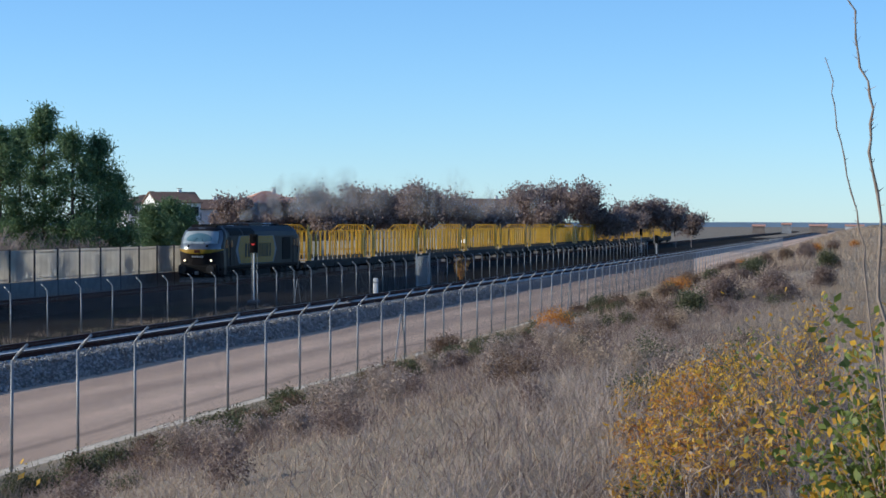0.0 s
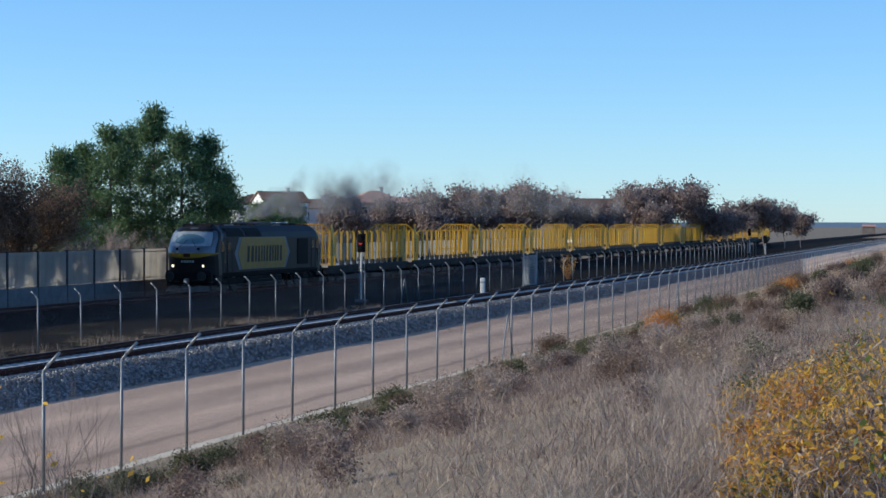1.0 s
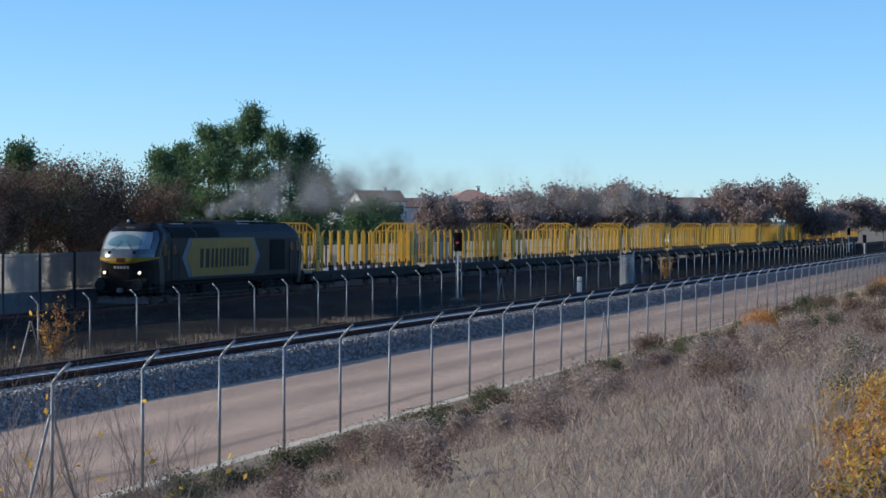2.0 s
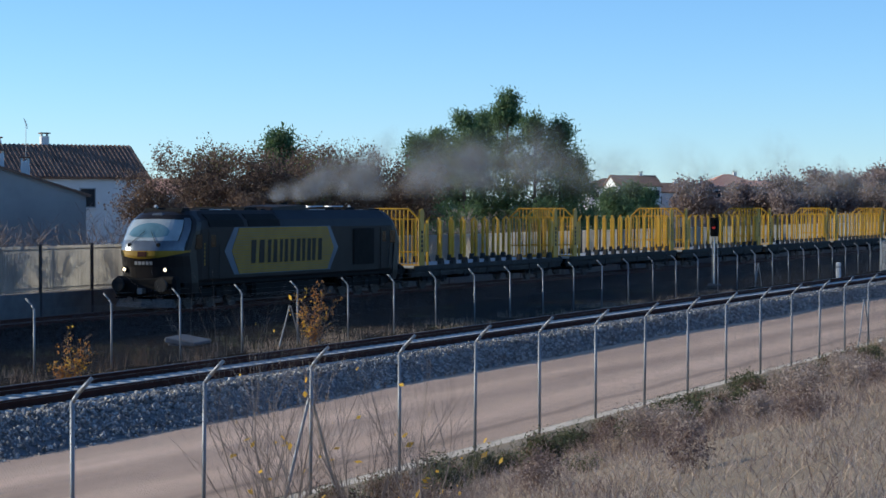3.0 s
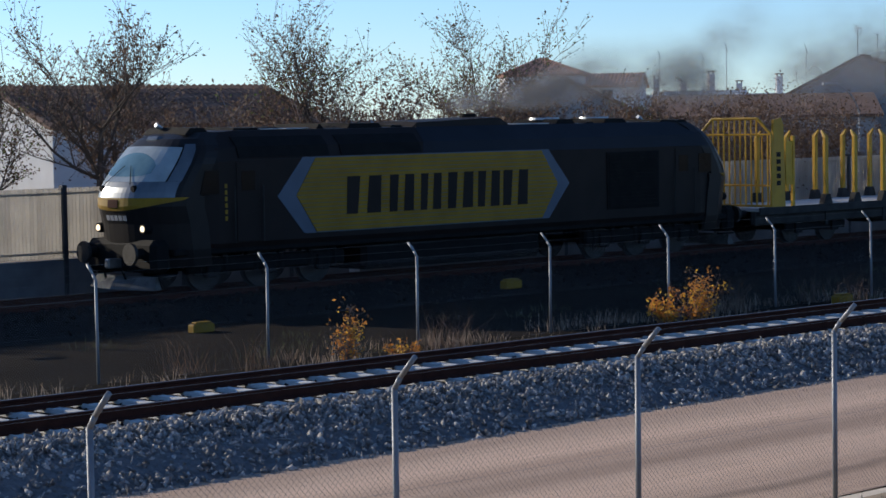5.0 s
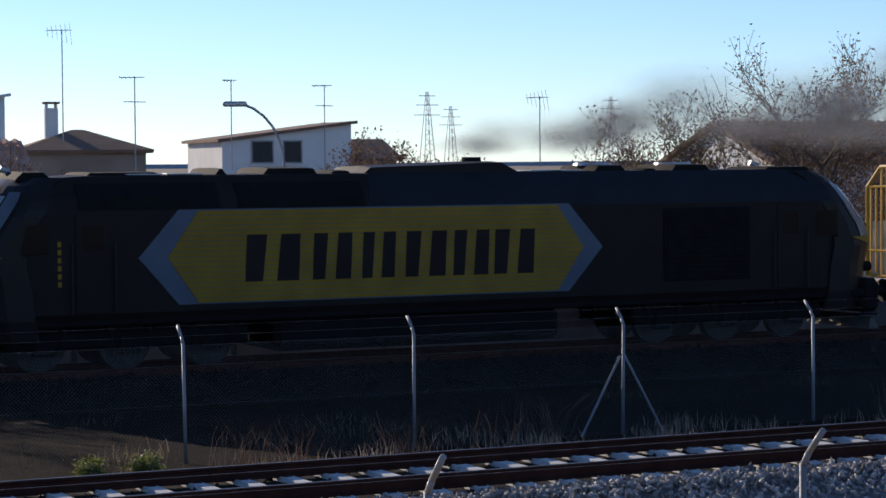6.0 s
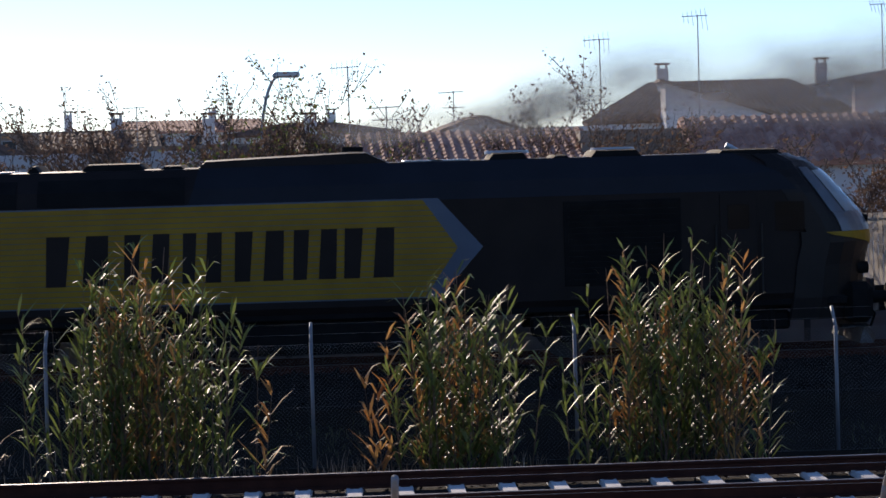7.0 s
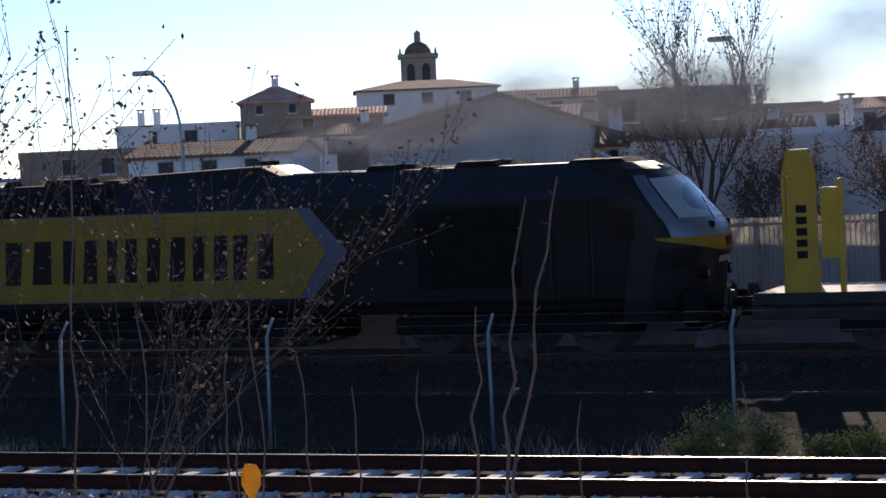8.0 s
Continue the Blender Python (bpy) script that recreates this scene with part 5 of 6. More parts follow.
    house(-22.0, 56.5, 4, 9.0, 4.0, 2.4, 3.05, "gable", "grey_wall", "dark_tile", 8, ((-2, 1.7, 0.9, 0.8),), (), "low grey building with a tiled roof", name="low_building")
    # wide brown warehouse, brown flats, domed building, church tower
    house(-31.0, 84, 16, 8.5, 9, 4.6, 5.8, "front", "grey_wall", "dark_tile", 0, (), (), "grey rendered warehouse gable", lean=0.6, name="warehouse")
    house(-26.5, 96, 14, 6.5, 6, 5.8, 6.0, "flat", "brown_wall", "tile", 0, ((-2, 5.2, 0.8, 0.9), (0, 5.2, 0.8, 0.9), (2, 5.2, 0.8, 0.9)), (), "reddish brown flat-roofed house with a row of windows")
    house(-72.0, 150, 25, 5.2, 5.2, 8.2, 9.35, "hip", "brown_wall", "tile", 0, ((-1.2, 7.7, 0.5, 0.6), (1.2, 7.7, 0.5, 0.6)), ((0.0, 0, 9.1),), "square brown lantern building with a tiled roof")
    house(-80.0, 150, 22, 9, 6, 6.7, 7.1, "flat", "white_wall", "tile", 0, ((-2, 6.0, 0.9, 0.9), (1, 6.0, 0.9, 0.9)), ((-3, 0, 7.1), (-1.8, 0, 7.1)), "white flat-roofed house with two chimneys")
    house(-68.0, 152, 22, 7, 6, 7.0, 7.5, "gable", "brown_wall", "tile", 6, ((-2, 6.4, 0.8, 0.9), (2, 6.4, 0.8, 0.9)), ())
    house(-66.0, 165, 24, 11, 7, 9.0, 9.7, "hip", "white_wall", "dark_tile", 0, ((-3, 8.3, 0.8, 0.8), (0, 8.3, 0.8, 0.8), (3, 8.3, 0.8, 0.8)), (), "white house high above the other roofs")
    for k, (x, y, z) in enumerate(((-55, 165, 8.4), (-45, 160, 7.6), (-37, 150, 6.6), (-50, 140, 6.6), (-60, 135, 6.0), (-68, 120, 5.4), (-56, 110, 4.9), (-28, 150, 6.2), (-19, 145, 5.8), (-10, 150, 5.9), (-2, 140, 5.4), (-46, 118, 5.2))):
        house(x, y, 18 - k, 9 + k % 3, 7, z - 0.7, z, ("gable", "hip", "flat")[k % 3], ("white_wall", "brown_wall", "white_wall")[(k * 2) % 3], ("dark_tile", "tile")[k % 2], 5, ((-2.4, z - 1.4, 0.8, 0.9), (0, z - 1.4, 0.8, 0.9), (2.4, z - 1.4, 0.8, 0.9)), ((1.5, 0, z - 0.2),), "old town house under a tiled roof")
    tower = thing("church_tower", "brown stone church bell tower with a small dome", "tower", place(-104.8, 260, 0, 0, 0, 22))
    part("shaft", Build().box(-2.2, 2.2, -2.2, 2.2, -1, 16.2), "stone_wall", tower)
    part("cornice", Build().cbox(-2.55, 2.55, -2.55, 2.55, 16.2, 16.75, 0.12), "stone_wall", tower)
    part("lower_cornice", Build().cbox(-2.4, 2.4, -2.4, 2.4, 12.3, 12.6, 0.08), "stone_wall", tower)
    for s in (-1, 1):
        arch = [(s * 0.95 - 0.5, 13.1), (s * 0.95 + 0.5, 13.1), (s * 0.95 + 0.5, 15.0), (s * 0.95 + 0.3, 15.4), (s * 0.95, 15.55), (s * 0.95 - 0.3, 15.4), (s * 0.95 - 0.5, 15.0)]
        part("bell_opening", Build().prism(arch, -2.23, -2.19), "window_dark", tower)
        for t in (-1, 1):
            part("pinnacle", Build().tube((s * 2.2, t * 2.2, 16.7), (s * 2.2, t * 2.2, 17.5), 0.22, 0.05, 6), "stone_wall", tower)
    part("dome", Build().loft([[(r * math.cos(a), r * math.sin(a), z) for a in np.linspace(0, 2 * math.pi, 12, endpoint=False)] for r, z in ((1.7, 16.75), (1.6, 17.3), (1.2, 17.9), (0.5, 18.3))]), "dark_tile", tower)
    part("lantern", Build().tube((0, 0, 18.2), (0, 0, 19.3), 0.42, 0.40, 8).tube((0, 0, 19.3), (0, 0, 19.8), 0.5, 0.05, 8), "stone_wall", tower)
    # street lamps
    lamp_post(70.6, 50.5, 4.55, 150), lamp_post(20.4, 52, 5.0, 165), lamp_post(-1.75, 50, 5.3, 10, reach=0.5), lamp_post(-28.0, 52.5, 6.15, 170), lamp_post(-12.8, 53.0, 6.1, 175, reach=0.6)
    # power line towers in the distance
    for az, r, top in ((64.9, 700, 26), (64.3, 800, 24), (60.2, 700, 24)):
        X, Y = polar(az, r)
        p = thing("pylon", "distant lattice power line tower", "pylon", place(X, Y, 0), group="power line towers")
        for sx, sy in ((-1, -1), (-1, 1), (1, -1), (1, 1)):
            part("leg", Build().tube((sx * 2.2, sy * 2.2, -1), (sx * 0.3, sy * 0.3, top), 0.16, 0.1, 4), "aerial", p)
        for k in range(7):
            z = top * (0.1 + 0.12 * k)
            w = 2.2 - 1.9 * z / top
            part("brace", Build().tube((-w, -w, z), (w, -w, z + top * 0.1), 0.1, 0.1, 4).tube((w, -w, z), (-w, -w, z + top * 0.1), 0.1, 0.1, 4), "aerial", p)
        for z, l in ((top * 0.72, 4.5), (top * 0.84, 3.8), (top * 0.95, 2.8)):
            part("cross_arm", Build().tube((-l, 0, z), (l, 0, z), 0.16, 0.16, 4), "aerial", p)
    # houses far along the line
    for az, r, z0, z1, w, kind, wl, tl in ((17.9, 330, 6.4, 7.9, 6.5, "gable", "white_wall", "dark_tile"), (18.6, 340, 6.2, 7.6, 7, "hip", "white_wall", "dark_tile"), (17.0, 350, 5.6, 7.0, 8, "gable", "white_wall", "dark_tile"), (15.5, 340, 6.4, 8.2, 9, "hip", "brown_wall", "tile"), (14.9, 350, 6.0, 7.4, 9, "gable", "brown_wall", "tile"), (9.75, 420, 6.0, 8.0, 10, "gable", "white_wall", "dark_tile")):
        X, Y = polar(az, r)
        house(X, Y, az - 75, w, 8, z0, z1, kind, wl, tl, 0, ((-2.5, z0 - 1.2, 0.9, 1.1), (0, z0 - 1.2, 0.9, 1.1), (2.5, z0 - 1.2, 0.9, 1.1), (-2.5, z0 - 3.4, 0.9, 1.1), (2.5, z0 - 3.4, 0.9, 1.1)), ((1.2, 0, z1 - 0.5),), "distant house with a tiled roof")
    # buildings on the skyline at the line's far end
    for az, r, w, h, wl in ((2.9, 900, 5, 3.4, "brown_wall"), (2.2, 950, 4, 4.6, "grey_wall"), (1.4, 900, 7, 3.6, "brown_wall"), (0.5, 980, 8, 3.4, "white_wall")):
        X, Y = polar(az, r)
        house(X, Y, az - 90, w, 8, h * 0.55 + 0.5, h * 0.55 + 1.2, "gable", wl, "tile", 0, (), (), "far farm building on the skyline", name="farm_building")
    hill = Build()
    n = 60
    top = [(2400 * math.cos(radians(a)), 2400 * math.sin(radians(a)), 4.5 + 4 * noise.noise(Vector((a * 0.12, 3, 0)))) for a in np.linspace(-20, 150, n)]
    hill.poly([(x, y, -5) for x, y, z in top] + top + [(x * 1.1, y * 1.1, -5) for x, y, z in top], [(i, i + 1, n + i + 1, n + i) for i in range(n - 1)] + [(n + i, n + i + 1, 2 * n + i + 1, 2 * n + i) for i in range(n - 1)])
    solid("backdrop", hill.mesh("backdrop", "hill"), "low hills on the horizon, coloured blue for haze", "hills", kind="structure")


def make_line_side():
    """Signals, marker posts and cabinets beside the tracks."""
    for x, y, top, red in ((118.3, 33.5, 2.75, True), (281.0, 27.0, 1.9, False), (330.0, 34.0, 2.6, False)):
        s = thing("railway_signal", "railway colour light signal on a white post" if red else "railway signal seen dark on its post", "signal", place(x, y, -0.9), group="railway signals")
        h = top + 0.9
        part("post", Build().tube((0, 0, 0), (0, 0, h - 0.9), 0.05, 0.045, 10), "white_wall", s, "white painted post")
        head = part("head", Build().cbox(-0.14, 0.14, -0.22, 0.22, h - 0.95, h + 0.08, 0.04), "black", s, "black signal head")
        for k, m in enumerate(("black", "red_lamp" if red else "black", "black")):
            part("lens", Build().tube((-0.14, 0, h - 0.75 + 0.3 * k), (-0.17, 0, h - 0.75 + 0.3 * k), 0.09, 0.09, 12), m, head)
            part("hood", Build().tube((-0.14, 0, h - 0.66 + 0.3 * k), (-0.32, 0, h - 0.66 + 0.3 * k), 0.08, 0.07, 8), "black", head)
        part("ladder", Build().tube((0.12, -0.15, 0), (0.12, -0.15, h - 0.9), 0.015).tube((0.12, 0.15, 0), (0.12, 0.15, h - 0.9), 0.015), "zinc", s)
        part("foundation", Build().cbox(-0.3, 0.3, -0.3, 0.3, -0.2, 0.12, 0.03), "plinth", s)
    for x, y in ((122.6, 27.6), (40.0, 45.2)):
        p = thing("marker_post", "short white railway marker post", "marker post", place(x, y, -0.95))
        part("post", Build().cbox(-0.12, 0.12, -0.12, 0.12, 0, 1.3, 0.04), "white_wall", p)
        part("band", Build().cbox(-0.125, 0.125, -0.125, 0.125, 1.0, 1.1, 0.01), "shutter", p)
    for x, y, z in ((37.9, 37.2, -0.62), (28.6, 37.2, -0.95), (41.5, 30.2, -0.9)):
        t = thing("track_magnet", "yellow trackside equipment box", "equipment box", place(x, y, z))
        part("case", Build().cbox(-0.28, 0.28, -0.12, 0.12, 0, 0.2, 0.03), "yellow", t)
        part("cover", Build().cbox(-0.2, 0.2, -0.1, 0.1, 0.2, 0.24, 0.02), "yellow", t)
    c = thing("concrete_slab", "pale green tilted concrete cover slab", "slab", place(61.5, 34.5, -0.95, 10, 0, 12))
    part("slab", Build().cbox(-0.9, 0.9, -0.5, 0.5, 0.05, 0.22, 0.03), "plinth", c)
    part("footing", Build().cbox(-0.8, 0.8, -0.4, 0.4, -0.2, 0.06, 0.03), "plinth", c)
    g = thing("metal_gate", "pale galvanised gate in the fence", "gate", place(150.0, 30.9, -0.95))
    for s in (0.0, 4.6):
        part("gate_post", Build().tube((s, 0, 0), (s, 0, 2.3), 0.06, 0.06, 8), "zinc", g)
    part("gate_frame", Build().path([(0.1, 0, 0.1), (4.5, 0, 0.1), (4.5, 0, 2.1), (0.1, 0, 2.1), (0.1, 0, 0.1)], 0.03, 6), "zinc", g)
    for k in range(12):
        part("bar", Build().tube((0.4 + k * 0.36, 0, 0.1), (0.4 + k * 0.36, 0, 2.1), 0.02, 0.02, 5), "roof_metal", g)


make_town()
make_line_side()


# ---- trees, reeds and weeds ----
def grow(rng, base, direction, length, radius, depth, bark, tips, spread, kids, lift=0.15, sides=5, thin=0.0):
    """One limb in three bent pieces with side limbs; tips collects the ends."""
    p, d = Vector(base), Vector(direction).normalized()
    r = radius
    for i in range(3):
        d = (d + Vector((rng.uniform(-1, 1), rng.uniform(-1, 1), rng.uniform(-0.6, 1))) * 0.13 + Vector((0, 0, lift * 0.3))).normalized()
        q = p + d * (length / 3)
        bark.tube(p, q, max(r, thin), max(r * 0.78, thin * 0.8), sides if depth > 1 else 3, False)
        r *= 0.78
        p = q
        if depth > 0 and (i > 0 or depth < 3):
            for _ in range(kids):
                side = Vector((rng.uniform(-1, 1), rng.uniform(-1, 1), rng.uniform(-0.25, 0.7))).normalized()
                grow(rng, p, (d * (1 - spread) + side * spread), length * rng.uniform(0.5, 0.72), r * 0.62, depth - 1, bark, tips, spread, kids, lift, sides, thin)
        if depth <= 1:
            tips.append((p.copy(), d.copy()))


def leaf_cloud(nrng, centres, per, scatter, size, droop=0.0, slim=0.55):
    """Small pointed leaves strewn round the given points, as arrays of four-cornered blades."""
    c = np.repeat(np.array([tuple(p) for p in centres], float).reshape(-1, 3), per, 0)
    n = len(c)
    c = c + nrng.normal(size=(n, 3)) * scatter
    a = nrng.normal(size=(n, 3))
    a[:, 2] -= droop
    a /= np.linalg.norm(a, axis=1)[:, None]
    b = np.cross(a, nrng.normal(size=(n, 3)))
    b /= np.linalg.norm(b, axis=1)[:, None]
    s = size * nrng.uniform(0.6, 1.4, (n, 1))
    v = np.stack([c, c + a * s * 0.5 + b * s * slim * 0.5, c + a * s, c + a * s * 0.5 - b * s * slim * 0.5], 1)
    return v.reshape(-1, 3), np.arange(n * 4).reshape(-1, 4)


def merge(lots):
    k, vs, fs = 0, [], []
    for v, f in lots:
        vs.append(v), fs.append(f + k)
        k += len(v)
    return np.concatenate(vs), np.concatenate(fs)


def broadleaf(name, label, x, y, z, height, seed, leaf, per, size, scatter, depth=3, kids=2, spread=0.55, stems=1, leaf2=None, trunk=0.035, mat="bark", group="trees by the line", keep=1.0, thin=0.0):
    rng, nrng = random.Random(seed), np.random.default_rng(seed)
    t = thing(name, label, "tree" if height > 2.2 else "bush", place(x, y, z, 0, 0, rng.uniform(0, 360)), group=group)
    bark, tips = Build(), []
    for s in range(stems):
        lean = 0.12 if stems == 1 else 0.5
        grow(rng, (rng.uniform(-1, 1) * 0.03 * height * (stems > 1), rng.uniform(-1, 1) * 0.03 * height * (stems > 1), -0.05), (rng.uniform(-lean, lean), rng.uniform(-lean, lean), 1), height * 0.56, height * trunk / stems ** 0.4, depth, bark, tips, spread, kids, thin=thin)
    top = max(p.z for p, d in tips)
    k = height / top
    bark.v = [(a * k, b * k, c * k) for a, b, c in bark.v]
    pts = [p * k for p, d in tips if rng.random() < keep]
    part("trunk", bark, mat, t)
    if per and pts:
        v, f = leaf_cloud(nrng, pts, per, scatter, size)
        part("crown", arrays("crown", v, f, leaf), "", t)
        if leaf2:
            v, f = leaf_cloud(nrng, pts[::2], max(1, per // 2), scatter, size)
            part("crown", arrays("crown", v, f, leaf2), "", t)
    return t


def pine(x, y, z, height, width, seed, mat="needle"):
    rng, nrng = random.Random(seed), np.random.default_rng(seed)
    t = thing("pine_tree", "dense dark green pine tree", "tree", place(x, y, z, 0, 0, rng.uniform(0, 360)), group="pine wood")
    bark, pts = Build(), []
    bark.tube((0, 0, -0.2), (0, 0, height * 0.95), height * 0.022, 0.02, 7)
    for k in range(46):
        f = rng.random() ** 0.8
        h = height * (0.12 + 0.86 * f)
        l = 1.2 * width * (1.02 - f) ** 0.72 * rng.uniform(0.6, 1.1) * (0.75 if f < 0.15 else 1)
        a = rng.uniform(0, 2 * math.pi)
        e = Vector((l * math.cos(a), l * math.sin(a), h + l * rng.uniform(0.15, 0.45)))
        bark.tube((0, 0, h), e, 0.05, 0.012, 4, False)
        for j in range(7):
            s = 0.35 + 0.65 * j / 6
            pts.append(Vector((0, 0, h)).lerp(e, s) + Vector((rng.uniform(-1, 1), rng.uniform(-1, 1), rng.uniform(-0.4, 0.8))) * 0.3)
    for j in range(14):
        pts.append((rng.uniform(-0.2, 0.2), rng.uniform(-0.2, 0.2), height * (0.9 + 0.1 * j / 14)))
    part("trunk", bark, "bark", t)
    lots = [leaf_cloud(nrng, pts, 36, 0.30, 0.30, -0.5, 0.24)]
    v, f = merge(lots)
    part("crown", arrays("crown", v, f, mat), "", t)
    return t


def blades(nrng, n, xr, yr, height, width, mat, name, label, mask=None, kind_label="grass", lean=0.35, clump=0.0):
    """Upright thin blades over a stretch of ground, each a slim bent strip."""
    x, y = nrng.uniform(*xr, n), nrng.uniform(*yr, n)
    if clump:
        k = max(4, int(n / 60))
        cx, cy = nrng.uniform(*xr, k), nrng.uniform(*yr, k)
        i = nrng.integers(0, k, n)
        x, y = cx[i] + nrng.normal(size=n) * clump, cy[i] + nrng.normal(size=n) * clump
    if mask is not None:
        keep = np.array([mask(a, b) for a, b in zip(x, y)])
        x, y = x[keep], y[keep]
    n = len(x)
    z = np.array([ground_z(a, b) for a, b in zip(x, y)]) - 0.02
    h = height * nrng.uniform(0.35, 1.25, n)
    a = nrng.uniform(0, 2 * math.pi, n)
    dx, dy = np.cos(a) * width, np.sin(a) * width
    lx, ly = nrng.normal(size=n) * lean * h, nrng.normal(size=n) * lean * h
    p = np.stack([x, y, z], 1)
    s = np.stack([dx, dy, np.zeros(n)], 1)
    m = np.stack([lx * 0.35, ly * 0.35, h * 0.6], 1)
    e = np.stack([lx, ly, h], 1)
    v = np.stack([p - s, p + s, p + m + s * 0.7, p + m - s * 0.7, p + e], 1)
    i = (np.arange(n) * 5)[:, None]
    f = np.concatenate([i + np.array([0, 1, 2]), i + np.array([0, 2, 3]), i + np.array([3, 2, 4])])
    return solid(name, arrays(name, v.reshape(-1, 3), f, mat), label, kind_label, kind="stuff")


def reeds(x, y, z, height, width, n, seed, dry=0.35):
    """A clump of cane: jointed stems with long arching leaves."""
    rng, nrng = random.Random(seed), np.random.default_rng(seed)
    t = thing("reed_clump", "tall clump of green and yellowing cane reeds", "reeds", place(x, y, z), group="cane reeds by the fence")
    stems = Build()
    lots = {"reed_green": [], "reed_dry": []}
    for k in range(n):
        bx, by = rng.gauss(0, width * 0.42), rng.gauss(0, 0.35)
        h = height * rng.uniform(0.6, 1.05) * (1 - 0.35 * min(1, abs(bx) / width) ** 2)
        lx, ly = rng.gauss(0, 0.07) * h + bx * 0.08, rng.gauss(0, 0.07) * h
        top = Vector((bx + lx, by + ly, h))
        a = Vector((bx, by, -0.1))
        stems.tube(a, top, 0.012, 0.005, 4, False)
        m = 20
        s = nrng.uniform(0.06, 1.0, m)[:, None]
        c = np.array(a) * (1 - s) + np.array(top) * s
        ang = nrng.uniform(0, 2 * math.pi, m)
        ln = nrng.uniform(0.22, 0.5, (m, 1)) * (1.1 - 0.45 * s)
        out = np.stack([np.cos(ang), np.sin(ang), np.zeros(m)], 1)
        sid = np.stack([-np.sin(ang), np.cos(ang), np.zeros(m)], 1) * 0.02
        up = np.array([0, 0, 1.0])
        mid = c + out * ln * 0.5 + up * ln * 0.55
        end = c + out * ln + up * ln * nrng.uniform(0.25, 1.1, (m, 1))
        v = np.stack([c - sid * 0.6, c + sid * 0.6, mid + sid, mid - sid, end], 1).reshape(-1, 3)
        i = (np.arange(m) * 5)[:, None]
        f = np.concatenate([i + np.array([0, 1, 2]), i + np.array([0, 2, 3]), i + np.array([3, 2, 4])])
        lots["reed_dry" if rng.random() < dry else "reed_green"].append((v, f))
    tagged(part("cane", stems, "leaf_brown", t), kind="stuff")
    for mat, lot in lots.items():
        if lot:
            v, f = merge(lot)
            tagged(part("foliage", arrays("foliage", v, f, mat), "", t), kind="stuff")
    return t


def behind(az, r, top, y_least):
    """Shift a tree along its line of sight until it clears the boundary fence."""
    far = max(r, y_least / math.sin(radians(az)))
    return (*polar(az, far), 3.45 + (top - 3.45) * far / r)


def make_far_trees():
    # pine wood behind the boundary fence
    for az, r, top, w, s in ((21.1, 160, 11.5, 2.9, 1), (22.2, 158, 9.9, 2.9, 2), (20.4, 157, 9.6, 2.8, 3), (19.75, 160, 9.3, 2.6, 4), (21.7, 166, 10.0, 2.8, 5), (22.9, 160, 8.6, 2.6, 6), (19.3, 165, 6.6, 2.2, 7), (23.4, 150, 7.8, 2.2, 15)):
        X, Y = polar(az, r)
        pine(X, Y, -0.5, top + 0.5, w, s)
    for az, r, top, w, s in ((17.95, 185, 4.9, 2.3, 8), (17.6, 190, 4.6, 2.0, 9), (18.4, 180, 4.4, 2.2, 10), (26.9, 118, 7.0, 1.9, 11)):
        X, Y = polar(az, r)
        pine(X, Y, -0.5, top + 0.5, w, s)
    for k, (az, r, top) in enumerate(((29.3, 108, 6.6), (28.5, 112, 6.9), (27.6, 104, 6.2), (26.5, 108, 6.5), (25.7, 112, 7.0), (25.0, 104, 6.6), (24.3, 112, 6.6), (23.7, 116, 5.8), (28.0, 98, 4.6), (26.0, 98, 4.8), (24.6, 97, 4.4), (30.1, 104, 5.2))):
        X, Y, top = behind(az, r, top, 50.0)
        broadleaf("autumn_tree", "autumn tree with thinning brown leaves", X, Y, -0.5, top + 0.5, 20 + k, "leaf_brown", 5, 0.13, 0.15, 3, 3, 0.6, 1, "leaf_green" if k in (1, 3) else None, 0.03, group="autumn trees", thin=0.01)
    for k, (az, r, top) in enumerate(((22.2, 130, 3.3), (21.4, 128, 3.0), (20.6, 132, 2.8), (19.8, 140, 2.7), (23.2, 125, 3.1), (32.5, 84, 3.6), (34.0, 82, 3.2), (35.2, 82, 3.0), (31.0, 90, 3.4))):
        X, Y, top = behind(az, r, top, 48.0)
        broadleaf("grey_shrub", "leafless grey shrub behind the fence", X, Y, -0.6, top + 0.6, 40 + k, "leaf_brown", 0, 0.12, 0.2, 3, 2, 0.6, 3, None, 0.02, "grey_twig", "shrubs behind the fence", thin=0.01)
    for k in range(17):
        x = 37 + 1.9 * k
        broadleaf("hedge_bush", "brown leafless hedge bush behind the fence", x, 48.6 + 1.3 * (k % 3), -0.7, 4.9 + 0.8 * ((k * 5) % 4) / 3, 1600 + k, "leaf_brown", 6, 0.11, 0.14, 2, 3, 0.65, 3, None, 0.016, "grey_twig", "hedge behind the fence", thin=0.009)
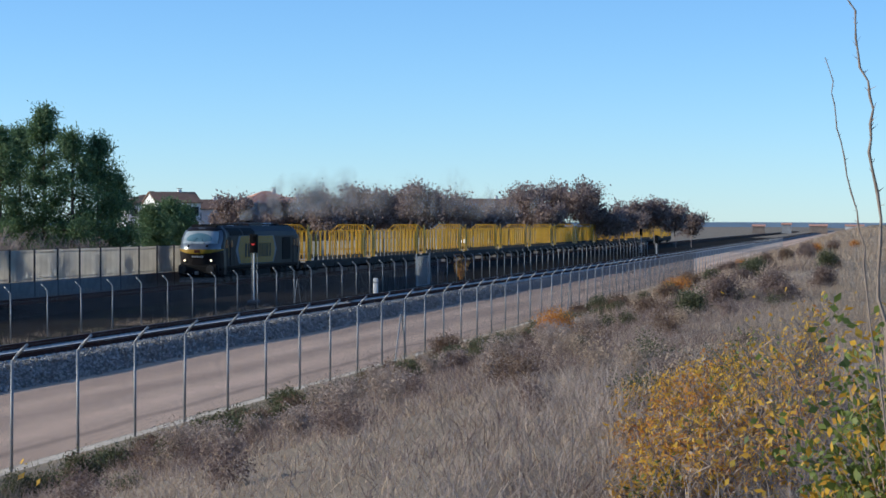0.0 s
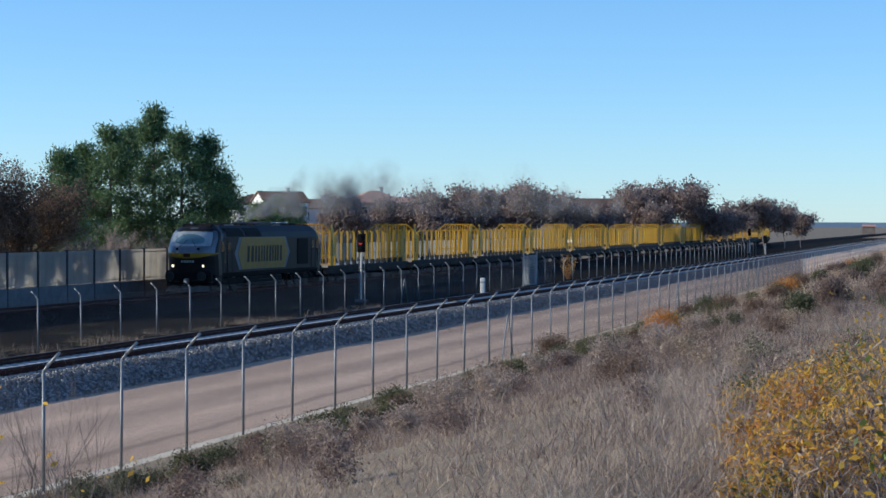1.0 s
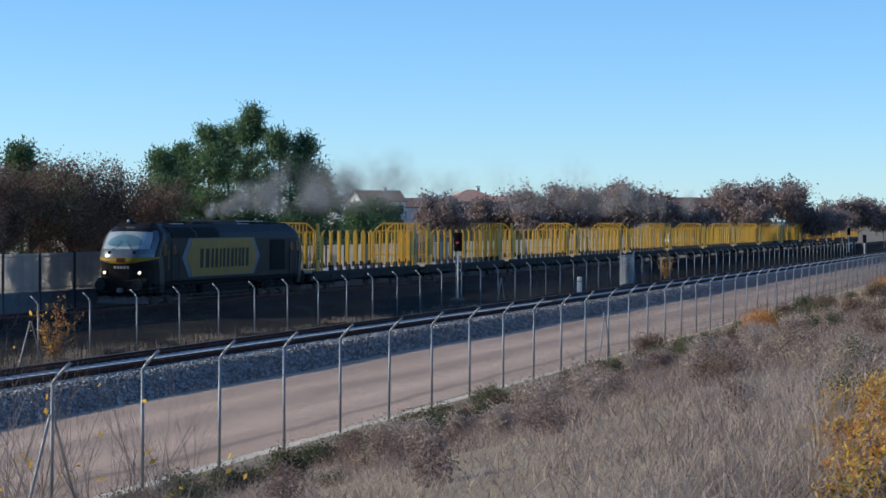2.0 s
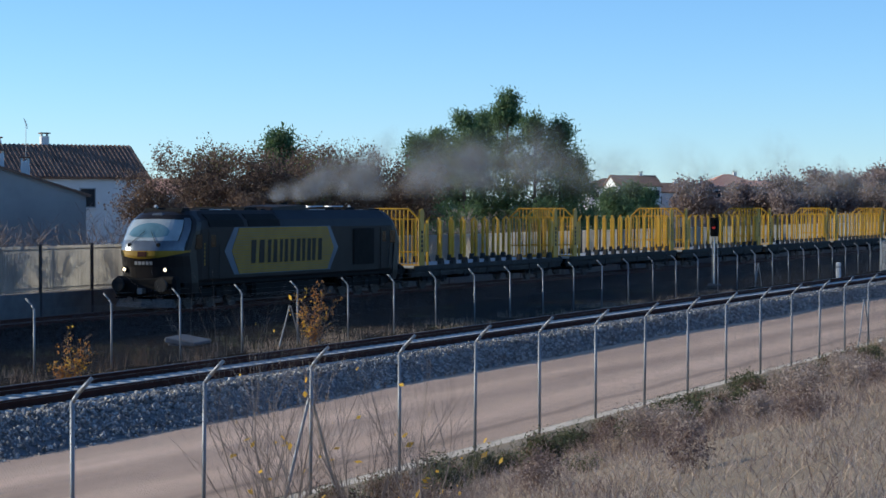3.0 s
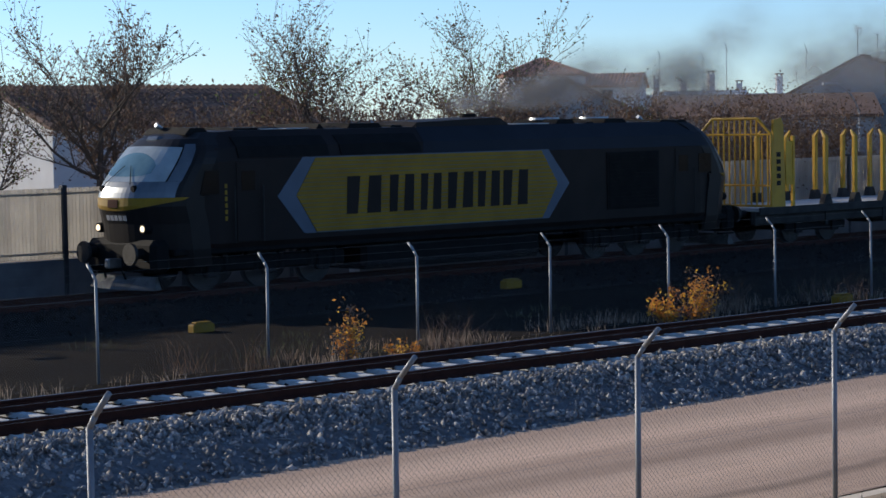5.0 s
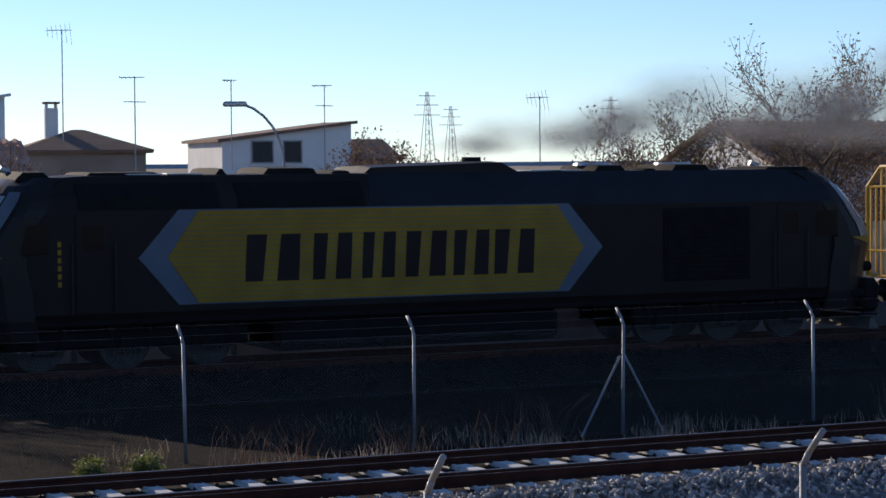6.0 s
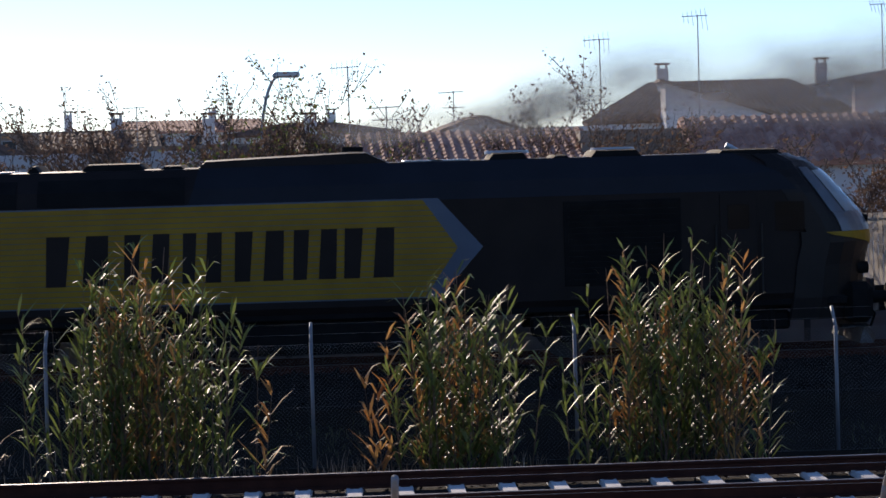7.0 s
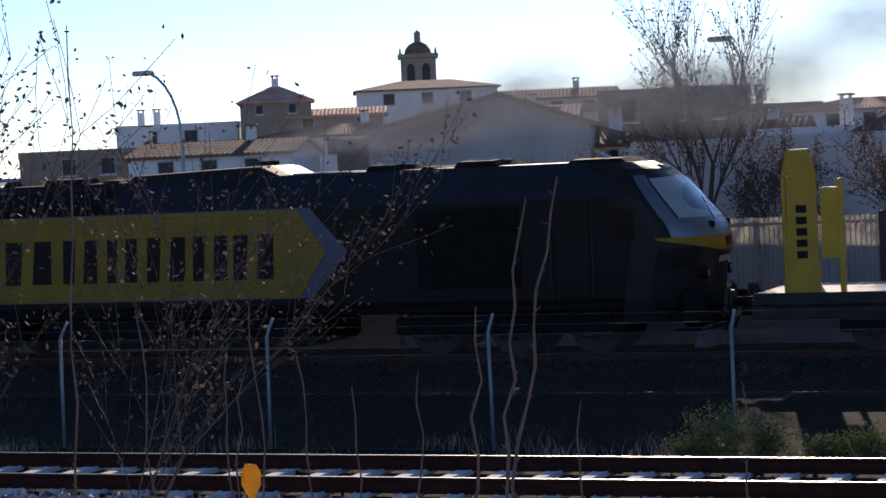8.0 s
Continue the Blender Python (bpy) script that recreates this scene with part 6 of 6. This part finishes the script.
    # bare trees far along the line
    for k, (az, r, top, dep) in enumerate(((14.0, 300, 8.6, 3), (13.3, 310, 9.0, 3), (12.6, 305, 8.0, 3), (12.0, 310, 9.0, 3), (11.3, 300, 9.2, 3), (10.8, 305, 8.6, 3), (9.0, 330, 9.4, 3), (8.6, 325, 9.2, 3), (7.8, 335, 10.0, 3), (7.4, 330, 9.0, 3), (6.0, 360, 7.2, 3), (5.5, 365, 7.4, 3), (5.0, 370, 6.6, 3), (14.6, 300, 6.4, 3), (16.4, 290, 7.0, 3), (10.3, 300, 6.0, 3), (9.6, 300, 5.0, 3), (8.2, 310, 6.0, 3), (6.8, 330, 5.4, 3), (15.2, 300, 6.6, 3), (12.9, 300, 6.2, 3), (11.7, 300, 6.6, 3), (13.7, 295, 5.6, 3), (9.3, 315, 6.2, 3), (6.4, 345, 5.6, 3), (4.6, 380, 5.4, 3), (15.9, 295, 5.4, 3))):
        X, Y = polar(az, r)
        broadleaf("bare_tree", "leafless winter tree beyond the line", X, Y, -0.5, top + 0.5, 60 + k, "far_twigs", 4, 0.38, 0.42, 3, 3, 0.6, 1, None, 0.016, "grey_twig", "bare trees", thin=0.04)
    # sparse trees before the houses
    for k, (x, y, top, per) in enumerate(((49.6, 50, 7.2, 3), (52.0, 51, 6.0, 3), (43.5, 50, 7.8, 3), (45.0, 52, 6.2, 2), (35.0, 50, 6.9, 3), (36.4, 51, 5.6, 3), (33.0, 52, 5.4, 3), (32.3, 55, 5.0, 4), (54.0, 53, 4.6, 2), (58.0, 52, 4.4, 3), (40.0, 52, 4.2, 3))):
        broadleaf("sparse_tree", "slender tree with a few last leaves", x, y, -0.6, top + 0.6, 90 + k, "leaf_brown", 2, 0.09, 0.08, 3, 3, 0.55, 1, "leaf_green" if k % 3 == 0 else None, 0.02, group="sparse trees by the fence", thin=0.008)
    for k, (x, y, top, per) in enumerate(((5.3, 48, 5.4, 2), (-0.9, 48, 5.6, 2), (0.6, 48.3, 4.8, 1), (-2.6, 48, 5.2, 1), (-4.6, 48.6, 4.9, 1), (-8.0, 49, 4.4, 1), (-12.0, 50, 4.4, 2), (-15.5, 50, 4.0, 1), (11.5, 49, 3.9, 3), (20.6, 49, 4.3, 2), (23.5, 50, 4.2, 3), (-19.0, 50, 3.9, 2))):
        broadleaf("sparse_tree", "slender tree with a few last leaves", x, y, -0.6, top + 0.6, 110 + k, "leaf_brown", per + 2, 0.085, 0.09, 3, 2, 0.5, 2, "leaf_green" if k in (1, 2, 7) else "leaf_brown", 0.022, group="sparse trees by the fence", thin=0.010)


def leafy_tuft(name, label, x, y, z, height, width, seed, mats, stems=16, per=3, size=0.075, group="", slim=0.55, droop=0.0):
    """Many thin shoots from one root, leaves all the way along them."""
    rng, nrng = random.Random(seed), np.random.default_rng(seed)
    t = thing(name, label, "bush", place(x, y, z), group=group)
    wood, pts = Build(), [[] for _ in mats]
    for k in range(stems):
        a, l = rng.uniform(0, 2 * math.pi), height * rng.uniform(0.5, 1.0)
        r = width * rng.random() ** 0.6 * (1.15 - 0.45 * l / height)
        p = Vector((0.12 * r * math.cos(a), 0.12 * r * math.sin(a), -0.05))
        for i in range(5):
            f = (i + 1) / 5
            e = Vector((r * f * math.cos(a) + rng.gauss(0, 0.03), r * f * math.sin(a) + rng.gauss(0, 0.03), l * (f - 0.12 * f * f)))
            wood.tube(p, e, 0.010 * (1.1 - 0.17 * i), 0.010 * (0.93 - 0.17 * i), 3, False)
            if rng.random() < 0.85:
                lot = pts[min(int(rng.random() ** 1.6 * len(mats)), len(mats) - 1)]
                lot += [p.lerp(e, g) for g in (0.2, 0.5, 0.8)]
                side = e + Vector((rng.uniform(-1, 1), rng.uniform(-1, 1), rng.uniform(0.1, 0.8))) * 0.18 * height
                wood.tube(e, side, 0.005, 0.003, 3, False)
                lot += [e.lerp(side, 0.5), side]
            p = e
    part("trunk", wood, "twig", t)
    for m, lot in zip(mats, pts):
        if lot:
            v, f = leaf_cloud(nrng, lot, per, 0.045, size, droop, slim)
            part("crown", arrays("crown", v, f, m), "", t)
    return t


def make_lineside_plants():
    broadleaf("sparse_tree", "tall slender tree with a few last leaves", -13.4, 51, -0.6, 8.6, 781, "leaf_brown", 2, 0.085, 0.08, 3, 3, 0.36, 1, None, 0.018, group="sparse trees by the fence", keep=0.75, thin=0.010)
    nrng = np.random.default_rng(11)
    for k, (x, y, h, w) in enumerate(((61.4, 30.0, 2.15, 0.8), (47.4, 29.8, 1.4, 0.65), (35.5, 29.5, 1.3, 0.75), (25.9, 29.5, 1.3, 0.4), (170.0, 31.5, 2.3, 0.9), (34.8, 29.7, 0.75, 0.55), (46.6, 29.6, 0.6, 0.5), (27.2, 29.5, 0.4, 0.5))):
        leafy_tuft("orange_bush", "small bush with orange autumn leaves", x, y, -0.93, h, w, 140 + k, ("leaf_orange", "leaf_brown", "leaf_yellow") if k in (0, 1, 3) else ("leaf_orange", "leaf_yellow", "leaf_brown"), 20 if k in (0, 2, 4) else 12, 3 if k in (0, 2, 4, 5) else 2, 0.07, "orange bushes by the fence")
    for k, (x, w, h, n) in enumerate(((4.4, 1.25, 3.0, 92), (1.4, 1.1, 2.6, 60), (-2.8, 1.55, 3.0, 100))):
        reeds(x, 29.4, -0.85, h, w, n, 150 + k, 0.24)
    for k, (x, h) in enumerate(((-8.0, 0.5), (-7.5, 0.85), (-7.0, 0.7), (-6.2, 0.5), (-5.6, 0.6), (-5.1, 0.5), (9.3, 0.42), (8.6, 0.4))):
        broadleaf("low_bush", "low green weedy bush beside the track", x, 29.0, -0.9, h, 160 + k, "leaf_green", 7, 0.05, 0.05, 1, 3, 0.7, 9, "grass_dry", 0.02, "twig", "low bushes by the track")
    blades(nrng, 11000, (-30, 110), (28.0, 31.8), 0.32, 0.006, "grass_dry", "dry_weeds", "dry pale weeds along the middle fence", lean=0.3, clump=0.35)
    blades(nrng, 1300, (8, 60), (29.0, 31.5), 0.8, 0.004, "leaf_brown", "tall_weeds", "tall dry weed stalks along the middle fence", lean=0.5, clump=0.25)
    blades(nrng, 9000, (-30, 110), (27.6, 37.0), 0.22, 0.006, "grass_green", "sparse_grass", "sparse dark grass between the tracks", lean=0.4, clump=0.4)
    blades(nrng, 3000, (5, 100), (19.9, 20.7), 0.16, 0.005, "grass_dry", "ballast_weeds", "small dry weeds at the foot of the ballast", lean=0.4, clump=0.2)


def make_bank_plants():
    nrng = np.random.default_rng(21)
    blades(nrng, 45000, (12, 75), (1.0, 12.7), 0.13, 0.0045, "grass_dry", "dry_grass", "dry pale grass on the bank", lean=1.1)
    blades(nrng, 42000, (12, 70), (1.5, 10.0), 0.18, 0.0035, "grass_grey", "grey_weeds", "grey withered weeds on the bank", lean=0.95, clump=0.3)
    blades(nrng, 24000, (12, 60), (1.5, 11.0), 0.21, 0.0035, "mauve_weed", "tall_dry_grass", "tangled brown withered weeds on the bank", lean=0.9, clump=0.22)
    blades(nrng, 26000, (60, 190), (-2.0, 12.7), 0.35, 0.010, "grass_dry", "dry_grass", "dry pale grass on the bank", lean=0.6, clump=0.6)
    blades(nrng, 22000, (14, 80), (10.6, 12.75), 0.11, 0.006, "grass_green", "green_verge", "low green growth beside the fence", lean=0.6, clump=0.5)
    blades(nrng, 12000, (190, 420), (-8.0, 12.7), 0.6, 0.03, "grass_dry", "dry_grass", "dry pale grass on the bank", lean=0.5, clump=2.0)
    blades(nrng, 26000, (9, 60), (-1.6, 2.0), 0.24, 0.003, "grass_dry", "dry_grass", "dry pale grass on the bank", lean=0.5, clump=0.2)
    blades(nrng, 9000, (60, 200), (-5.0, -1.0), 0.35, 0.010, "grass_grey", "grey_weeds", "grey withered weeds on the bank", lean=0.5, clump=0.5)
    blades(nrng, 6000, (10, 26), (-1.2, 3.2), 0.34, 0.0028, "grass_grey", "pale_stalks", "tall pale dry stalks on the bank", lean=0.7, clump=0.3)
    blades(nrng, 9000, (20, 120), (2.0, 11.5), 0.30, 0.006, "mauve_weed", "brown_weeds", "patches of brown withered weeds on the bank", lean=0.9, clump=0.55)
    # dark green brush in the ditch by the fence, pale feathery weeds before it
    rng = random.Random(9)
    for k in range(120):
        x = 19 + 62 * (k + rng.random()) / 120
        y = 11.0 - 1.7 * rng.random() - 0.02 * (x - 20)
        broadleaf("brush", "low dark green brush on the bank", x, y, ground_z(x, y) - 0.08, rng.uniform(0.2, 0.55), 300 + k, ("grass_green", "leaf_brown", "grass_green")[k % 3], 9, 0.036, 0.06, 2, 2, 0.75, 4, "leaf_brown" if k % 2 else "grass_green", 0.02, "grey_twig", "brush on the bank")
    for k in range(34):
        x = 24 + 24 * rng.random()
        y = 9.3 - 4.6 * rng.random()
        broadleaf("pale_weed", "pale feathery dry weed bush", x, y, ground_z(x, y) - 0.05, rng.uniform(0.3, 0.65), 1000 + k, "grass_grey", 3, 0.030, 0.035, 2, 2, 0.55, 5, None, 0.012, "grey_twig", "feathery weeds on the bank")
    for k in range(46):
        x = 40 + 100 * rng.random()
        y = 11.0 - 10.0 * rng.random()
        broadleaf("dry_shrub", "brown dry shrub on the bank", x, y, ground_z(x, y) - 0.05, rng.uniform(0.35, 0.75), 1100 + k, ("mauve_weed", "leaf_brown", "grass_green", "mauve_weed")[k % 4] if k % 11 else "leaf_orange", 8, 0.042, 0.10, 2, 2, 0.7, 5, None, 0.016, "grey_twig", "dry shrubs on the bank")
    for k in range(60):
        x = 17 + 38 * rng.random()
        y = 1.5 + 7.5 * rng.random()
        broadleaf("dry_shrub", "low brown withered shrub on the bank", x, y, ground_z(x, y) - 0.05, rng.uniform(0.22, 0.5), 1700 + k, ("mauve_weed", "leaf_brown", "grass_dry", "mauve_weed", "grass_green")[k % 5], 7, 0.028, 0.05, 1, 3, 0.7, 6, None, 0.014, "grey_twig", "dry shrubs on the bank")
    # tall yellow weeds
    for k in range(78):
        f = rng.random()
        az = 1.4 + 4.9 * f
        x, y = polar(az, 13.0 + 9.0 * rng.random())
        leafy_tuft("yellow_weed", "tall weed with golden yellow autumn leaves", x, y, ground_z(x, y) - 0.05, 0.20 + (0.55 + 0.42 * rng.random()) * (1 - f) ** 1.15, 0.2, 2400 + k, (("leaf_yellow", "leaf_orange"), ("leaf_yellow", "grass_dry"), ("leaf_orange", "leaf_yellow", "grass_dry"), ("leaf_yellow", "leaf_green"))[k % 4], 10, 2, 0.046, "yellow weeds on the bank", 0.34, 0.7)
    # leafy bush and bare shoots close to the camera
    for k, (x, y, h) in enumerate(((9.0, -0.10, 1.25), (8.8, -0.36, 1.35), (9.3, 0.04, 0.9), (9.0, 0.12, 0.5))):
        broadleaf("leafy_bush", "leafy bush with green and yellowing leaves", x, y, ground_z(x, y), h, 440 + k, "leaf_yellow" if k % 2 else "leaf_green", 5, 0.045, 0.04, 1, 3, 0.5, 8, "leaf_green" if k % 2 else "leaf_yellow", 0.014, "twig", "leafy bushes by the path")
    for k in range(18):
        r = 10.5 + 9 * rng.random()
        x, y = polar(-0.8 + 3.2 * rng.random(), r)
        broadleaf("bare_shoot", "thin bare pale shoots of a shrub", x, y, ground_z(x, y), rng.uniform(0.7, 1.25), 1450 + k, "leaf_yellow", 1, 0.04, 0.04, 2, 2, 0.45, 4, None, 0.008, "grey_twig", "bare shoots", keep=0.05)
    twig("thorny_branch", [(8.0, -0.10, 1.6), (8.0, -0.03, 3.0), (8.0, 0.0, 3.65), (8.0, 0.04, 4.0), (8.0, 0.11, 4.35)], 0.008, 21, "twig")
    twig("thorny_branch", [(8.2, -0.15, 1.7), (8.2, 0.03, 3.3), (8.2, 0.12, 3.75), (8.2, 0.17, 4.05)], 0.0045, 22, "twig")
    for k in range(11):
        t = k / 10
        az = 27.2 - 5.2 * t + rng.uniform(-0.4, 0.4)
        x, y = polar(az, 13.5 + rng.uniform(-0.8, 0.8))
        broadleaf("bare_shoot", "thin bare shoots with a few yellow leaves", x, y, ground_z(x, y) - 0.05, (2.4, 1.9, 2.2, 1.5, 1.4, 1.9, 2.0, 1.7, 1.5, 1.3, 1.2)[k] - 0.35, 470 + k, "leaf_yellow", 1, 0.045, 0.05, 2, 2, 0.4, 3, None, 0.007, "twig", "bare shoots", keep=0.015)
    for k, (a0, z1, a1) in enumerate(((110.9, 3.36, 108.6), (110.7, 3.28, 109.5), (111.8, 2.85, 110.6), (121.6, 4.05, 120.8), (116.0, 2.9, 116.6), (117.4, 2.75, 117.2), (113.9, 2.55, 114.0), (119.0, 2.9, 119.4), (112.6, 2.6, 112.3), (108.0, 2.45, 108.2), (104.3, 2.5, 104.0), (114.8, 2.7, 115.4), (118.2, 2.65, 116.8))):
        b, e = polar(a0, 9.0), polar(a1, 9.0)
        m = ((b[0] + e[0]) / 2 + rng.uniform(-0.02, 0.02), (b[1] + e[1]) / 2)
        z0 = ground_z(*b) if k > 1 else 1.0
        twig("thorny_branch", [(*b, z0), (*m, z0 * 0.45 + z1 * 0.55), (*e, z1)], 0.010 if k < 3 else 0.007, 30 + k)
    for k, (az, r, h) in enumerate(((122.9, 10.0, 2.1), (124.2, 9.6, 2.4))):
        x, y = polar(az, r)
        broadleaf("near_shrub", "thin dark shrub with small dry leaves", x, y, ground_z(x, y) - 0.05, h + 1.9, 500 + k, "dark_twig", 3, 0.026, 0.035, 3, 2, 0.42, 2, "leaf_brown", 0.006, "bark", "shrubs by the camera", keep=0.9, thin=0.0022)
    x, y = polar(116.8, 9.0)
    leaf = thing("yellow_leaf", "single bright yellow leaf on a shoot", "leaf", place(x, y, 2.2))
    part("blade", Build().loft([[(s * w - 0.01 * s, 0.01 * (z > 0), z), (0.004, 0.012, z), (w + 0.012, -0.01, z), (0.004, -0.004, z)] for s, w, z in ((-1, 0.008, -0.09), (-1, 0.045, -0.03), (-1, 0.05, 0.02), (-1, 0.03, 0.055))]), "leaf_yellow", leaf)
    part("stalk", Build().tube((0, 0, -1.2), (0, 0, -0.08), 0.004, 0.003, 4), "twig", leaf)


def twig(name, pts, r, seed, bark="dark_twig"):
    """A thorny shoot along the given bend, with knots and spines."""
    rng = random.Random(seed)
    t = thing(name, "thin thorny bare shoot close to the camera", "twig", place(*pts[0]), group="thorny shoots")
    o = Vector(pts[0])
    b, sp = Build(), Build()
    n = 7 * (len(pts) - 1)
    cur = []
    for i in range(n + 1):
        f = i / n * (len(pts) - 1)
        j = min(int(f), len(pts) - 2)
        p = Vector(pts[j]).lerp(Vector(pts[j + 1]), f - j) - o
        cur.append(p + Vector((rng.uniform(-1, 1), rng.uniform(-1, 1), 0)) * r * 2.2)
    for i, (p, q) in enumerate(zip(cur, cur[1:])):
        ra, rb = r * (1 - 0.7 * i / n), r * (1 - 0.7 * (i + 1) / n)
        for _ in range(2):
            s = p.lerp(q, rng.random())
            sp.tube(s, s + Vector((rng.uniform(-1, 1), rng.uniform(-1, 1), rng.uniform(0, 1))) * r * 3.5, ra * 0.5, ra * 0.1, 3, False)
    b.loft([[(p.x + math.cos(a) * r * (1.1 - 0.75 * i / n) * (1.25 if i % 2 else 0.9), p.y + math.sin(a) * r * (1.1 - 0.75 * i / n) * (1.25 if i % 2 else 0.9), p.z) for a in np.linspace(0, 2 * math.pi, 6, endpoint=False)] for i, p in enumerate(cur)])
    part("stem", b, bark, t)
    part("thorn_row", sp, "twig", t)
    return t


make_far_trees()
make_lineside_plants()
make_bank_plants()


# ---- smoke ----
def make_smoke():
    """Exhaust drawn out behind the moving locomotive: puffs of thin veils that travel with it."""
    smoke = thing("exhaust_smoke", "thin grey diesel exhaust smoke drifting over the train", "smoke")
    rng = np.random.default_rng(5)
    clouds = [("puff", 2.3 + 0.8 * k + 0.06 * k * k, 4.15 + 1.6 * (k / 16) ** 0.9, 0.40 + 0.12 * k, 2 if k < 9 else 1, 1.45) for k in range(18)]
    clouds += [("haze", 30.0 + 10 * k, 5.7 + 0.5 * math.sin(k * 2.1), 3.6, 1, 1.7) for k in range(15)]
    corner = np.array(((-1, -1), (1, -1), (1, 1), (-1, 1)), float)
    for name, x, z, r, n, size in clouds:
        p = np.clip(rng.normal(size=(n, 3)), -1.6, 1.6) * np.array([0.9, 0.22, 0.28]) * r
        # the wind draws the veils out along the train
        a, b = rng.normal(size=(2, n, 3)) * np.array([0.2, 0.07, 0.15]) + np.array([[[1, 0, 0]], [[0, 0, 1]]])
        a /= np.linalg.norm(a, axis=1)[:, None]
        b -= a * (a * b).sum(1)[:, None]
        b /= np.linalg.norm(b, axis=1)[:, None]
        s = r * size * rng.uniform(0.8, 1.5, n)[:, None, None]
        v = p[:, None] + (a[:, None] * corner[None, :, :1] * 1.3 + b[:, None] * corner[None, :, 1:] * (0.6 if name == "puff" else 0.42)) * s
        v[:, :, 2] = np.maximum(v[:, :, 2], 3.95 - z)
        me = arrays(name, v.reshape(-1, 3), np.arange(n * 4).reshape(-1, 4), "smoke" if name == "puff" else "thin_smoke")
        me.uv_layers.new(name="rim").data.foreach_set("uv", np.tile((corner * 0.5 + 0.5).ravel(), n))
        tagged(part(name, me, "", smoke, at=place(x, 0.4 + 0.03 * x, z)), kind="stuff")
    return smoke


SMOKE = make_smoke()


# ---- sleepers ----
make_sleepers(*TRACKS)


# ---- movement ----
# the rear end of the locomotive's body along the track, by time
REAR = ((0.0, 155.4), (1.0, 134.0), (2.5, 102.3), (3.5, 81.5), (4.5, 60.73), (5.8, 34.0), (6.6, 17.66), (7.2, 5.43), (8.0, -11.0))


def motions():
    walk(LOCO, [(t, place(x - 11.3, TRAIN_Y, TRAIN_Z)) for t, x in REAR])
    for k, w in enumerate(WAGON_LIST):
        walk(w, [(t, place(x + 1.8 + PITCH * k, TRAIN_Y, TRAIN_Z)) for t, x in REAR])
    walk(SMOKE, [(t, place(x - 11.3, TRAIN_Y, TRAIN_Z)) for t, x in REAR])
    for wheel, x, r in LOCO_WHEELS:
        walk(wheel, [(k / 30, place(x, 0, r, 0, -math.degrees(20.8 * k / 30 / r) % 360, 0)) for k in range(241)])


motions()
